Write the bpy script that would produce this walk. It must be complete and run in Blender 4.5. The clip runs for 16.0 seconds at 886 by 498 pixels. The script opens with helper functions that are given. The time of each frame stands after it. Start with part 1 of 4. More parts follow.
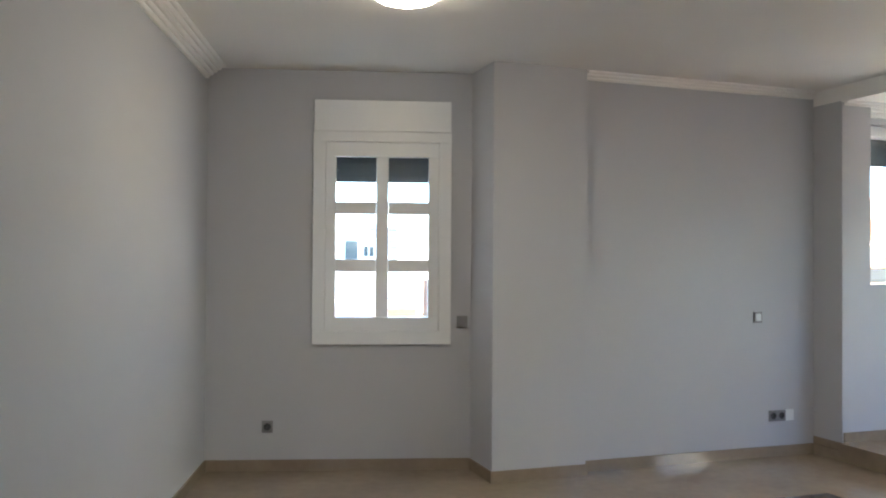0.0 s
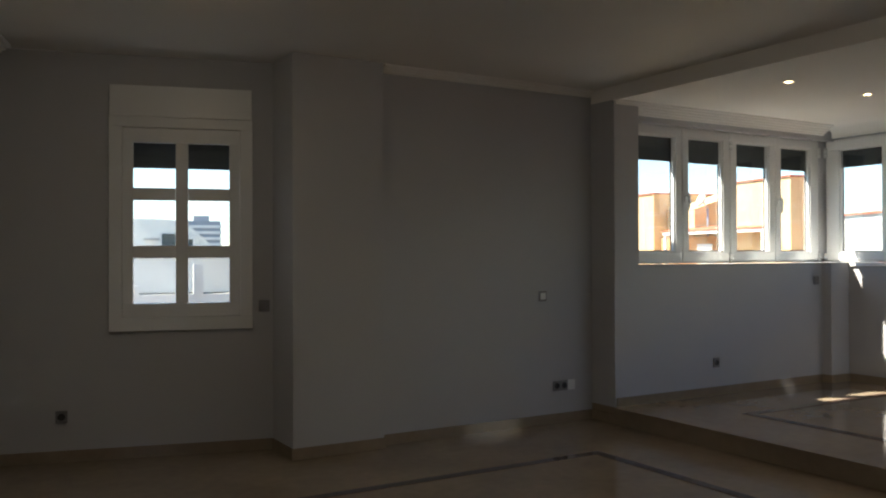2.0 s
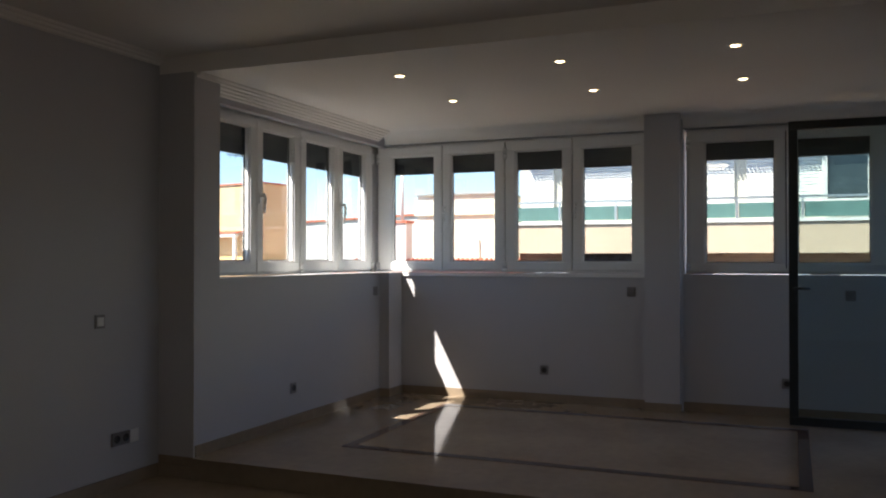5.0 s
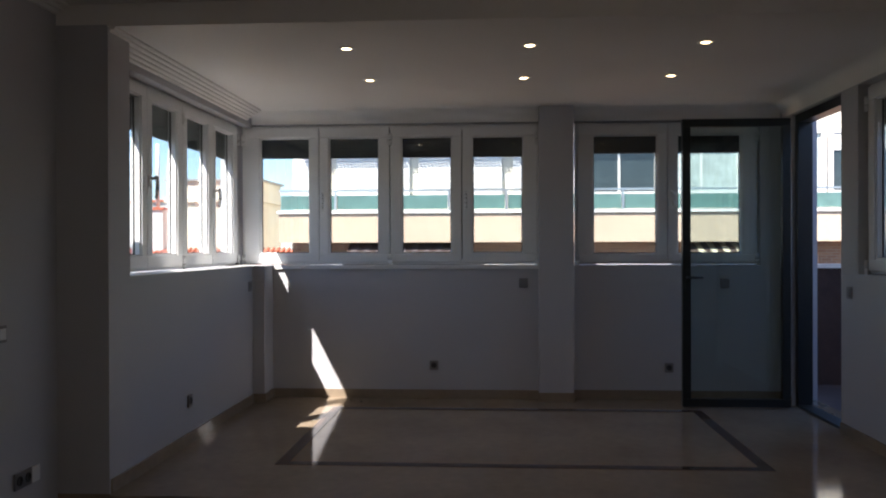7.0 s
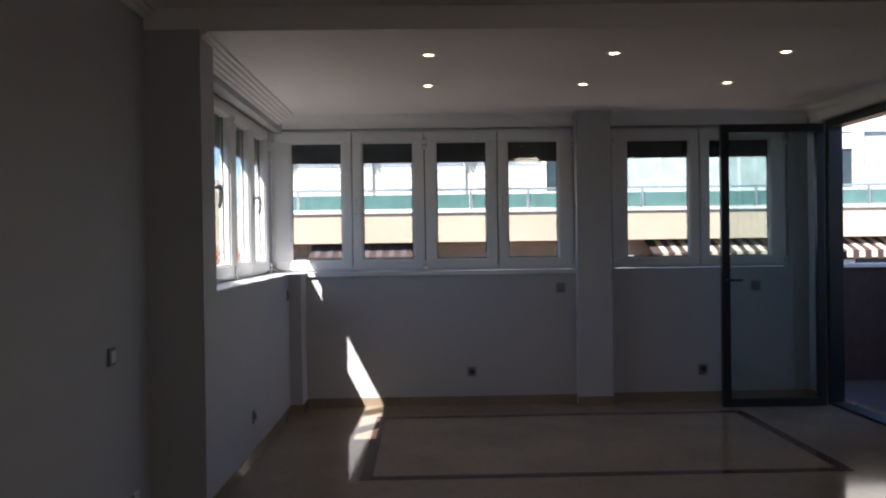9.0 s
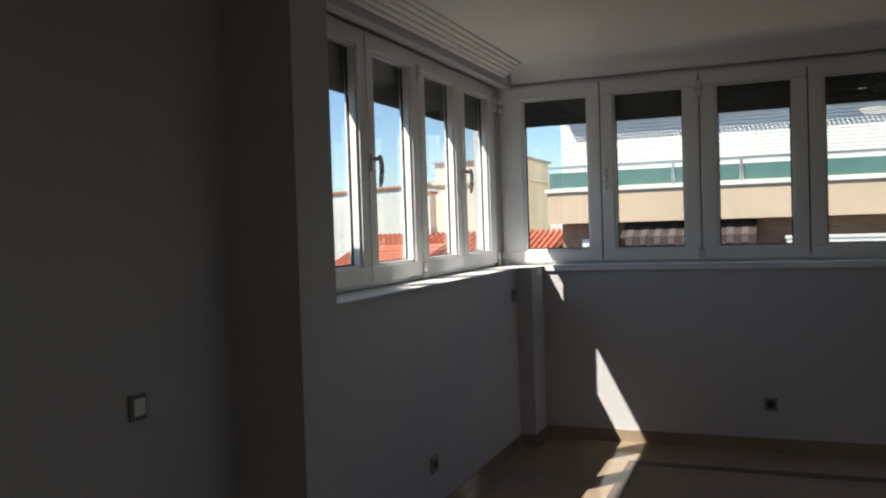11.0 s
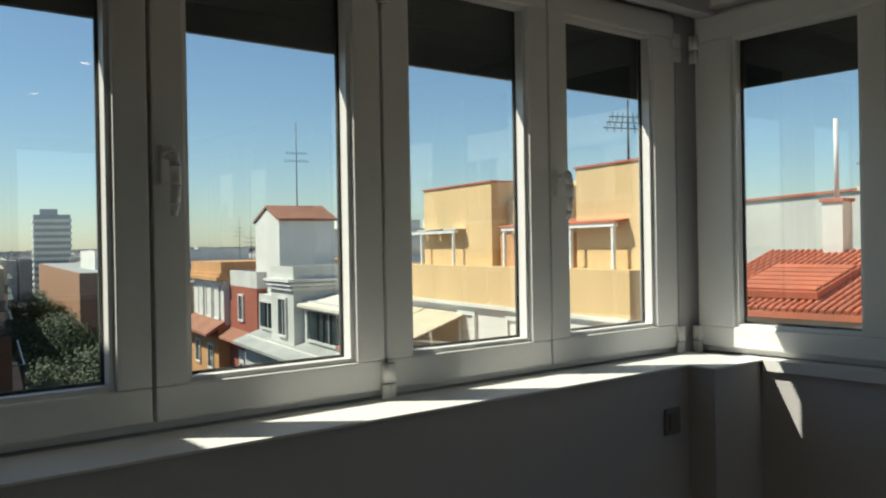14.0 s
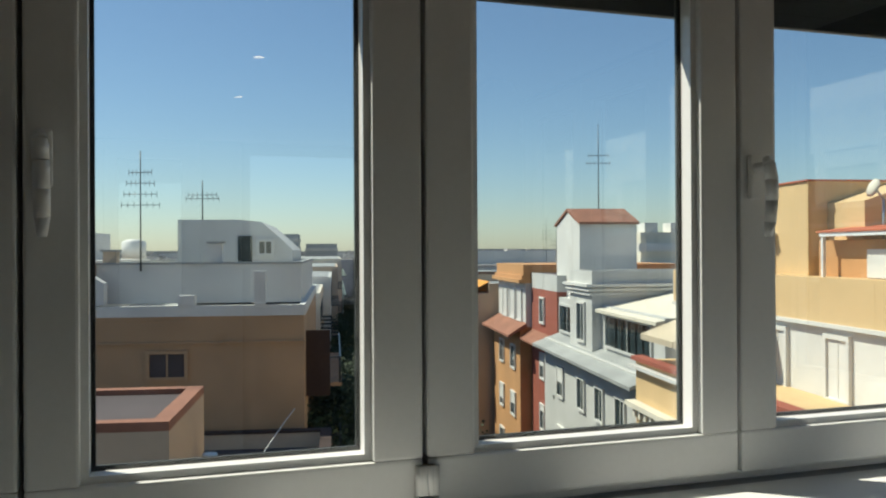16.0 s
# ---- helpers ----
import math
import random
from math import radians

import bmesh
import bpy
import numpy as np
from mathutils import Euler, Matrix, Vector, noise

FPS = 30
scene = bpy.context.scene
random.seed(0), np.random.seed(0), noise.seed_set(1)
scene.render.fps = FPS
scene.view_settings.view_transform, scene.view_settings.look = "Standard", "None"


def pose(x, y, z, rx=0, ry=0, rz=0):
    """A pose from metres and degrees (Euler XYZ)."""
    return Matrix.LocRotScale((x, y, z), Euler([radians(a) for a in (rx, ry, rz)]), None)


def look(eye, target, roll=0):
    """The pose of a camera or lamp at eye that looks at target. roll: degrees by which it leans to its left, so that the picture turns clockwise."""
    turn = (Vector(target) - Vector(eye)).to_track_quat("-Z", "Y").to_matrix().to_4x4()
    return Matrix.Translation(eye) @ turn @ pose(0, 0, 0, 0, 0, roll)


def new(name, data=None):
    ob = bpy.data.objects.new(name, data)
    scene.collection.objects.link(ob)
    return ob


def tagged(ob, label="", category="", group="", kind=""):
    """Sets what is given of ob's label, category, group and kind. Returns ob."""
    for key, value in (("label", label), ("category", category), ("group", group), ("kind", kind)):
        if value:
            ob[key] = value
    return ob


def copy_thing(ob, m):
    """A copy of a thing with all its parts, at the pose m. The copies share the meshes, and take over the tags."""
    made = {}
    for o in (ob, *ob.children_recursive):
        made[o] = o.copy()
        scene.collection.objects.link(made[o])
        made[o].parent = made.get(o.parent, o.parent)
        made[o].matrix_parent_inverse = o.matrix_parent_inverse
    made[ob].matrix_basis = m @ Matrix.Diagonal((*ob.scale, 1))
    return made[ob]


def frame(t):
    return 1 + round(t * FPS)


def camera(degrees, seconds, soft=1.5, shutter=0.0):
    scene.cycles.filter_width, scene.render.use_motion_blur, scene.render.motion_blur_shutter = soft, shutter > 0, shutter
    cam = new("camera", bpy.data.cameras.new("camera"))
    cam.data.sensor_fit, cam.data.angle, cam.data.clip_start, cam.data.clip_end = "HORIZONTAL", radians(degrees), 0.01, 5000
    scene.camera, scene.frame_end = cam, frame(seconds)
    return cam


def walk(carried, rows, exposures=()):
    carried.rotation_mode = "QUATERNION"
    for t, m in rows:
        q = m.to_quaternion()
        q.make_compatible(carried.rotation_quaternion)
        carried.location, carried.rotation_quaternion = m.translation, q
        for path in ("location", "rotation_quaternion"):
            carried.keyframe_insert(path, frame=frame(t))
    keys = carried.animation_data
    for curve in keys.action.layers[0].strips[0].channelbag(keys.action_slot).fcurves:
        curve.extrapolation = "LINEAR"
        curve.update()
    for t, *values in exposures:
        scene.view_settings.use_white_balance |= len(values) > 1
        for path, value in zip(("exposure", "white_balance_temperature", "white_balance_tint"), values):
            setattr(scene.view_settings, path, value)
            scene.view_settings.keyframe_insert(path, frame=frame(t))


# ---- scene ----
cam = camera(55.3, 16.0, soft=2.1)
PATH = [
    (0, (-7.697, -4.887, 1.297), (-7.046, -2.997, 1.328), 0.4),
    (0.5, (-7.584, -5.003, 1.253), (-6.795, -3.166, 1.315), -0.3),
    (1, (-7.621, -5.2, 1.189), (-6.73, -3.411, 1.254), -0.4),
    (1.5, (-7.681, -5.228, 1.222), (-6.717, -3.476, 1.254), -0.0),
    (2, (-7.621, -5.195, 1.238), (-6.603, -3.474, 1.253), -0.2),
    (2.5, (-7.401, -5.008, 1.279), (-6.322, -3.324, 1.286), -0.2),
    (3, (-7.159, -4.878, 1.232), (-6.024, -3.231, 1.259), -0.4),
    (3.5, (-7.12, -4.481, 1.309), (-5.85, -2.937, 1.327), -0.3),
    (4, (-7.11, -4.135, 1.273), (-5.609, -2.814, 1.304), -0.1),
    (4.5, (-7.123, -3.9, 1.31), (-5.415, -2.859, 1.337), 0.1),
    (5, (-7.369, -3.577, 1.287), (-5.521, -2.813, 1.309), -0.0),
    (5.2, (-7.392, -3.471, 1.304), (-5.517, -2.776, 1.317), 0.0),
    (7.5, (-7.298, -1.667, 1.324), (-5.298, -1.681, 1.316), -0.1),
    (8, (-7.347, -1.331, 1.343), (-5.35, -1.452, 1.329), -0.1),
    (8.5, (-7.371, -1.124, 1.358), (-5.377, -1.27, 1.342), -0.4),
    (9, (-7.268, -1.142, 1.394), (-5.268, -1.18, 1.38), -0.8),
    (9.5, (-7.218, -1.371, 1.358), (-5.231, -1.146, 1.35), -0.3),
    (10, (-6.747, -1.411, 1.451), (-4.8, -0.956, 1.416), -0.9),
    (12.5, (-3.852, -1.865, 1.4), (-2.126, -0.855, 1.381), -1.5),
    (13, (-3.349, -1.779, 1.454), (-1.705, -0.641, 1.439), -1.4),
    (13.5, (-2.907, -1.757, 1.526), (-1.43, -0.409, 1.513), -1.3),
    (14, (-2.622, -1.639, 1.559), (-1.362, -0.086, 1.549), -1.0),
    (14.5, (-2.291, -1.409, 1.576), (-1.271, 0.312, 1.566), -0.8),
    (15, (-2.029, -1.231, 1.58), (-1.244, 0.609, 1.578), -0.8),
    (15.5, (-1.84, -1.147, 1.599), (-1.221, 0.755, 1.603), -0.6),
    (16, (-1.75, -1.17, 1.608), (-1.122, 0.729, 1.613), -0.3),
]
walk(cam, [(t, look(eye, target, roll)) for t, eye, target, roll in PATH], exposures=[(0, 4.3, 5700, 8), (0.5, 3.7, 6000, 8), (1.0, 2.7, 6300, 8), (1.5, 2.05, 6500, 9), (3.0, 2.05, 6500, 9), (5.0, 1.65, 6300, 15), (10.0, 1.6, 5950, 18), (12.3, 0.35, 6900, 4), (13.3, 0.4, 6900, 4), (14.0, 0.5, 6600, 4), (16.0, 0.35, 6450, 5)])

# ---- light ----
world = bpy.data.worlds.new("sky")
scene.world = world
world.use_nodes = True
wn = world.node_tree
sky = wn.nodes.new("ShaderNodeTexSky")
sky.sky_type = "NISHITA"
sky.sun_disc = False
SUN_TRAVEL = Vector((1.2, -1.0, -1.97)).normalized()
sky.sun_elevation = math.asin(-SUN_TRAVEL.z)
sky.sun_rotation = math.atan2(-SUN_TRAVEL.x, -SUN_TRAVEL.y)
sky.air_density, sky.dust_density, sky.ozone_density = 1.0, 0.35, 4.5
wn.links.new(sky.outputs[0], wn.nodes["Background"].inputs[0])
wn.nodes["Background"].inputs[1].default_value = 0.095
sun = new("sun", bpy.data.lights.new("sun", "SUN"))
sun.data.energy, sun.data.angle, sun.data.color = 5.0, radians(0.5), (1.0, 0.92, 0.79)
sun.matrix_world = look((-40, 40, 60), Vector((-40, 40, 60)) + SUN_TRAVEL)


# ---- materials ----
def material(name, colour, rough=0.6, metal=0.0, grain=60.0, amount=0.06, blotch=1.2, blotch_amount=0.08, bump=0.05, vary=0.0):
    """Painted or plain surface: base colour with fine grain and broad stains, and a fine relief."""
    m = bpy.data.materials.new(name)
    m.use_nodes = True
    nt = m.node_tree
    p = nt.nodes["Principled BSDF"]
    p.inputs["Roughness"].default_value = rough
    p.inputs["Metallic"].default_value = metal
    co = nt.nodes.new("ShaderNodeTexCoord")
    n1 = nt.nodes.new("ShaderNodeTexNoise")
    n2 = nt.nodes.new("ShaderNodeTexNoise")
    geo = nt.nodes.new("ShaderNodeNewGeometry")
    n1.inputs["Scale"].default_value, n2.inputs["Scale"].default_value = grain, blotch
    n1.inputs["Detail"].default_value, n2.inputs["Detail"].default_value = 4, 5
    nt.links.new(geo.outputs["Position"], n1.inputs["Vector"])
    nt.links.new(geo.outputs["Position"], n2.inputs["Vector"])
    a = nt.nodes.new("ShaderNodeMapRange")
    a.inputs[1].default_value, a.inputs[2].default_value = 0.25, 0.75
    a.inputs[3].default_value, a.inputs[4].default_value = 1 - amount, 1 + amount
    b = nt.nodes.new("ShaderNodeMapRange")
    b.inputs[1].default_value, b.inputs[2].default_value = 0.3, 0.7
    b.inputs[3].default_value, b.inputs[4].default_value = 1 - blotch_amount, 1 + blotch_amount
    nt.links.new(n1.outputs[0], a.inputs[0])
    nt.links.new(n2.outputs[0], b.inputs[0])
    mul = nt.nodes.new("ShaderNodeMath")
    mul.operation = "MULTIPLY"
    nt.links.new(a.outputs[0], mul.inputs[0])
    nt.links.new(b.outputs[0], mul.inputs[1])
    last = mul
    if vary:
        oi = nt.nodes.new("ShaderNodeObjectInfo")
        isl = nt.nodes.new("ShaderNodeMath")
        isl.operation = "ADD"
        nt.links.new(oi.outputs["Random"], isl.inputs[0])
        nt.links.new(geo.outputs["Random Per Island"], isl.inputs[1])
        c = nt.nodes.new("ShaderNodeMapRange")
        c.inputs[2].default_value = 2.0
        c.inputs[3].default_value, c.inputs[4].default_value = 1 - vary, 1 + vary
        nt.links.new(isl.outputs[0], c.inputs[0])
        last = nt.nodes.new("ShaderNodeMath")
        last.operation = "MULTIPLY"
        nt.links.new(mul.outputs[0], last.inputs[0])
        nt.links.new(c.outputs[0], last.inputs[1])
    mix = nt.nodes.new("ShaderNodeVectorMath")
    mix.operation = "SCALE"
    mix.inputs[0].default_value = colour
    nt.links.new(last.outputs[0], mix.inputs["Scale"])
    nt.links.new(mix.outputs[0], p.inputs["Base Color"])
    if bump:
        bp = nt.nodes.new("ShaderNodeBump")
        bp.inputs["Strength"].default_value = bump
        bp.inputs["Distance"].default_value = 0.02
        nt.links.new(n1.outputs[0], bp.inputs["Height"])
        nt.links.new(bp.outputs[0], p.inputs["Normal"])
    return m


def glass_material(name, tint, gloss=1.0):
    """A thin clear pane: transparent, with a mirror share that grows at grazing angles."""
    m = bpy.data.materials.new(name)
    m.use_nodes = True
    nt = m.node_tree
    nt.nodes.remove(nt.nodes["Principled BSDF"])
    out = nt.nodes["Material Output"]
    tr = nt.nodes.new("ShaderNodeBsdfTransparent")
    tr.inputs[0].default_value = (*tint, 1)
    gl = nt.nodes.new("ShaderNodeBsdfGlossy")
    gl.inputs["Roughness"].default_value = 0.01
    lw = nt.nodes.new("ShaderNodeLayerWeight")
    lw.inputs[0].default_value = 0.5
    pw = nt.nodes.new("ShaderNodeMath")
    pw.operation = "POWER"
    pw.inputs[1].default_value = 5.0
    nt.links.new(lw.outputs["Facing"], pw.inputs[0])
    k = nt.nodes.new("ShaderNodeMath")
    k.operation = "MULTIPLY_ADD"
    k.inputs[1].default_value = 0.9
    k.inputs[2].default_value = 0.04 * gloss
    k.use_clamp = True
    nt.links.new(pw.outputs[0], k.inputs[0])
    mx = nt.nodes.new("ShaderNodeMixShader")
    nt.links.new(k.outputs[0], mx.inputs[0])
    nt.links.new(tr.outputs[0], mx.inputs[1])
    nt.links.new(gl.outputs[0], mx.inputs[2])
    nt.links.new(mx.outputs[0], out.inputs[0])
    return m


def lamp_material(name, colour, strength):
    m = bpy.data.materials.new(name)
    m.use_nodes = True
    p = m.node_tree.nodes["Principled BSDF"]
    p.inputs["Base Color"].default_value = (*colour, 1)
    p.inputs["Emission Color"].default_value = (*colour, 1)
    p.inputs["Emission Strength"].default_value = strength
    return m


PAINT = material("wall_paint", (0.51, 0.512, 0.528), 0.75, grain=180, amount=0.02, blotch=0.9, blotch_amount=0.025, bump=0.12)
CEILING = material("ceiling_paint", (0.86, 0.84, 0.80), 0.8, grain=160, amount=0.02, blotch_amount=0.02, bump=0.06)
PVC = material("white_lacquer", (0.80, 0.81, 0.80), 0.32, grain=90, amount=0.015, blotch_amount=0.03, bump=0.01)
MARBLE = material("cream_marble", (0.29, 0.232, 0.165), 0.09, grain=14, amount=0.07, blotch=1.6, blotch_amount=0.12, bump=0.0, vary=0.04)
DARKMARBLE = material("brown_marble", (0.10, 0.065, 0.05), 0.08, grain=30, amount=0.3, blotch=4, blotch_amount=0.2, bump=0.0)
BLIND = material("dark_blind", (0.045, 0.055, 0.07), 0.5, grain=50, amount=0.05, bump=0.02)
PLATE = material("grey_plate", (0.25, 0.24, 0.24), 0.35, 0.3, grain=200, amount=0.05, bump=0.0)
PLATEDARK = material("dark_socket", (0.03, 0.03, 0.03), 0.4, bump=0.0)
ALU = material("dark_aluminium", (0.035, 0.042, 0.042), 0.35, 0.4, grain=120, amount=0.06, bump=0.0)
STEEL = material("brushed_steel", (0.55, 0.56, 0.55), 0.3, 0.9, grain=200, bump=0.0)
GASKET = material("gasket", (0.03, 0.035, 0.035), 0.6, bump=0.0)
GLASS = glass_material("pane_glass", (0.93, 0.96, 0.95), 1.6)
DOORGLASS = glass_material("door_glass", (0.82, 0.89, 0.88), 1.6)
WARM = lamp_material("lit_bulb", (1.0, 0.72, 0.38), 4.5)
OPAL = lamp_material("lit_opal_glass", (1.0, 0.82, 0.58), 2.2)
PEACH = material("peach_render", (0.44, 0.28, 0.16), 0.9, grain=8, amount=0.05, blotch=0.35, blotch_amount=0.16, bump=0.2)
ORANGE = material("orange_render", (0.56, 0.30, 0.13), 0.9, grain=8, amount=0.05, blotch=0.4, blotch_amount=0.10, bump=0.2)
YELLOW = material("ochre_render", (0.68, 0.48, 0.25), 0.9, grain=8, amount=0.04, blotch=0.4, blotch_amount=0.08, bump=0.2)
REDWALL = material("brick_red_render", (0.33, 0.095, 0.06), 0.9, grain=8, amount=0.06, blotch=0.5, blotch_amount=0.12, bump=0.2)
WHITEWALL = material("white_render", (0.68, 0.67, 0.63), 0.9, grain=8, amount=0.04, blotch=0.4, blotch_amount=0.10, bump=0.2)
GREYWALL = material("pale_grey_render", (0.56, 0.56, 0.53), 0.9, grain=8, amount=0.04, blotch=0.4, blotch_amount=0.10, bump=0.2)
BEIGE = material("beige_panel", (0.55, 0.42, 0.30), 0.85, grain=10, amount=0.05, blotch=0.5, blotch_amount=0.08, bump=0.2)
CREAM = material("cream_render", (0.70, 0.65, 0.53), 0.9, grain=8, amount=0.05, blotch=0.5, blotch_amount=0.10, bump=0.2)
BRICK = material("brick", (0.34, 0.19, 0.115), 0.9, grain=20, amount=0.15, blotch=1.0, blotch_amount=0.1, bump=0.3, vary=0.25)
MORTAR = material("mortar", (0.30, 0.24, 0.19), 0.95, bump=0.3)
def brick_material():
    m = material("brick_wall", (0.34, 0.19, 0.115), 0.9, grain=20, amount=0.15, bump=0.0)
    nt = m.node_tree
    p = nt.nodes["Principled BSDF"]
    co = nt.nodes.new("ShaderNodeTexCoord")
    mp = nt.nodes.new("ShaderNodeMapping")
    mp.inputs["Rotation"].default_value = (0, radians(90), radians(90))
    br = nt.nodes.new("ShaderNodeTexBrick")
    br.inputs["Color1"].default_value, br.inputs["Color2"].default_value, br.inputs["Mortar"].default_value = (0.38, 0.21, 0.12, 1), (0.27, 0.14, 0.085, 1), (0.36, 0.29, 0.22, 1)
    br.inputs["Scale"].default_value = 1.0
    br.inputs["Brick Width"].default_value, br.inputs["Row Height"].default_value, br.inputs["Mortar Size"].default_value = 0.26, 0.075, 0.008
    nt.links.new(co.outputs["Object"], mp.inputs[0])
    nt.links.new(mp.outputs[0], br.inputs[0])
    nt.links.new(br.outputs[0], p.inputs["Base Color"])
    return m


BRICKWALL = brick_material()
TILE = material("terracotta_tile", (0.47, 0.135, 0.07), 0.85, grain=14, amount=0.12, blotch=0.9, blotch_amount=0.15, bump=0.3, vary=0.12)
OLDTILE = material("weathered_tile", (0.30, 0.135, 0.085), 0.9, grain=10, amount=0.25, blotch=0.9, blotch_amount=0.2, bump=0.3)
ROOFDARK = material("roof_felt", (0.09, 0.07, 0.07), 0.9, grain=10, amount=0.15, blotch=0.6, blotch_amount=0.3, bump=0.3)
ROOFGREY = material("grey_roofing", (0.33, 0.34, 0.33), 0.8, grain=10, amount=0.1, blotch=0.5, blotch_amount=0.15, bump=0.2)
WINDARK = material("dark_window_glass", (0.035, 0.05, 0.055), 0.08, grain=3, amount=0.2, bump=0.0)
SHUTTER = material("pale_shutter", (0.72, 0.71, 0.67), 0.6, bump=0.05)
CURTAIN = material("curtained_glass", (0.42, 0.46, 0.43), 0.15, grain=9, amount=0.12, blotch=2.5, blotch_amount=0.15, bump=0.0)
GREENGLASS = material("green_rail_glass", (0.10, 0.19, 0.17), 0.12, grain=4, amount=0.15, bump=0.0)
AWNING = material("orange_awning", (0.72, 0.33, 0.06), 0.85, grain=20, bump=0.1)
CANVAS = material("cream_awning", (0.55, 0.47, 0.34), 0.85, grain=20, bump=0.1)
DARKFLOOR = material("dark_terrace_tile", (0.05, 0.032, 0.027), 0.7, grain=25, amount=0.2, blotch=2, blotch_amount=0.2, bump=0.1, vary=0.15)
DARKBRICK = material("dark_brown_brick", (0.055, 0.034, 0.028), 0.9, grain=12, amount=0.2, bump=0.3)
ASPHALT = material("asphalt", (0.05, 0.05, 0.05), 0.9, grain=10, amount=0.2, bump=0.2)
BARK = material("bark", (0.10, 0.075, 0.05), 0.9, grain=12, amount=0.3, bump=0.5)
LEAF = material("leaf", (0.035, 0.06, 0.022), 0.7, grain=6, amount=0.3, blotch=0.5, blotch_amount=0.3, bump=0.0, vary=0.35)
FARROOF = material("far_roofs", (0.40, 0.37, 0.35), 0.9, grain=1, amount=0.2, blotch=0.05, blotch_amount=0.15, bump=0.0, vary=0.85)
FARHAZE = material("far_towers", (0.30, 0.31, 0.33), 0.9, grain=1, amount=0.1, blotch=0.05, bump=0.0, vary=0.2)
FLAGY = material("yellow_cloth", (0.75, 0.45, 0.03), 0.8, bump=0.0)
FLAGR = material("red_cloth", (0.55, 0.03, 0.03), 0.8, bump=0.0)


# ---- mesh helpers ----
def box(bm, x0, x1, y0, y1, z0, z1, m=None, bevel=0.0):
    """Adds a box to bm; m turns it into place."""
    vs = [bm.verts.new(Vector((x, y, z))) for x in (x0, x1) for y in (y0, y1) for z in (z0, z1)]
    fs = []
    for i in ((0, 1, 3, 2), (4, 6, 7, 5), (0, 4, 5, 1), (2, 3, 7, 6), (0, 2, 6, 4), (1, 5, 7, 3)):
        fs.append(bm.faces.new([vs[k] for k in i]))
    if bevel:
        edges = list({e for f in fs for e in f.edges})
        out = bmesh.ops.bevel(bm, geom=edges, offset=bevel, segments=2, affect="EDGES", profile=0.6)
        vs = list({v for f in out["faces"] for v in f.verts} | {v for v in vs if v.is_valid})
    if m is not None:
        bmesh.ops.transform(bm, matrix=m, verts=vs)
    return vs


def cyl(bm, p, q, r0, r1=None, n=16):
    """Adds a capped cylinder or cone from p to q."""
    p, q = Vector(p), Vector(q)
    r1 = r0 if r1 is None else r1
    turn = (q - p).to_track_quat("Z", "Y").to_matrix()
    rings = []
    for c, r in ((p, r0), (q, r1)):
        rings.append([bm.verts.new(c + turn @ Vector((r * math.cos(a), r * math.sin(a), 0))) for a in [2 * math.pi * k / n for k in range(n)]])
    for k in range(n):
        f = bm.faces.new((rings[0][k], rings[0][(k + 1) % n], rings[1][(k + 1) % n], rings[1][k]))
        f.smooth = True
    bm.faces.new(rings[0][::-1])
    bm.faces.new(rings[1])


def lathe(bm, centre, profile, n=32):
    """Turns a profile of (radius, height) round the vertical through centre."""
    rings = []
    for r, h in profile:
        rings.append([bm.verts.new(Vector(centre) + Vector((r * math.cos(a), r * math.sin(a), h))) for a in [2 * math.pi * k / n for k in range(n)]])
    for a, b in zip(rings, rings[1:]):
        for k in range(n):
            f = bm.faces.new((a[k], a[(k + 1) % n], b[(k + 1) % n], b[k]))
            f.smooth = True


def prism(bm, outline, along0, along1, axis="x"):
    """Extrudes an outline of (a, z) along an axis: on x it lies in (y, z), on y in (x, z)."""
    def at(a, z, s):
        return Vector((s, a, z)) if axis == "x" else Vector((a, s, z))
    r0 = [bm.verts.new(at(a, z, along0)) for a, z in outline]
    r1 = [bm.verts.new(at(a, z, along1)) for a, z in outline]
    n = len(outline)
    for k in range(n):
        bm.faces.new((r0[k], r0[(k + 1) % n], r1[(k + 1) % n], r1[k]))
    bm.faces.new(r0[::-1])
    bm.faces.new(r1)


def finish(bm, name, mat):
    bmesh.ops.recalc_face_normals(bm, faces=bm.faces)
    me = bpy.data.meshes.new(name)
    bm.to_mesh(me)
    bm.free()
    me.materials.append(mat)
    return me


def thing(name, label, category, m=None, group="", kind="", bm=None, mat=None):
    """A top-level thing: a mesh, or an Empty at its base."""
    ob = new(name, finish(bm, name, mat) if bm else None)
    if m is not None:
        ob.matrix_world = m
    return tagged(ob, label, category, group, kind)


def part(name, bm, mat, parent, label=""):
    ob = new(name, finish(bm, name, mat))
    ob.parent = parent
    return tagged(ob, label) if label else ob


def boxpart(name, dims, mat, parent, label="", bevel=0.0, m=None):
    bm = bmesh.new()
    box(bm, *dims, m=m, bevel=bevel)
    return part(name, bm, mat, parent, label)


def setting(name, boxes, mat, label, category):
    bm = bmesh.new()
    for b in boxes:
        box(bm, *b)
    return thing(name, label, category, kind="structure", bm=bm, mat=mat)


# ---- plan ----
STEP = -0.13           # living-room floor below the gallery floor
XC = -2.93             # line between living room and gallery
XW, YS = -7.33, -9.0   # living room's side wall and back wall
ZL, ZG = 2.61, 2.50    # ceilings
YE, YD, YP = 0.76, 0.285, 0.20
SILL, HEAD = 1.15, 2.385
YSOUTH = -4.47

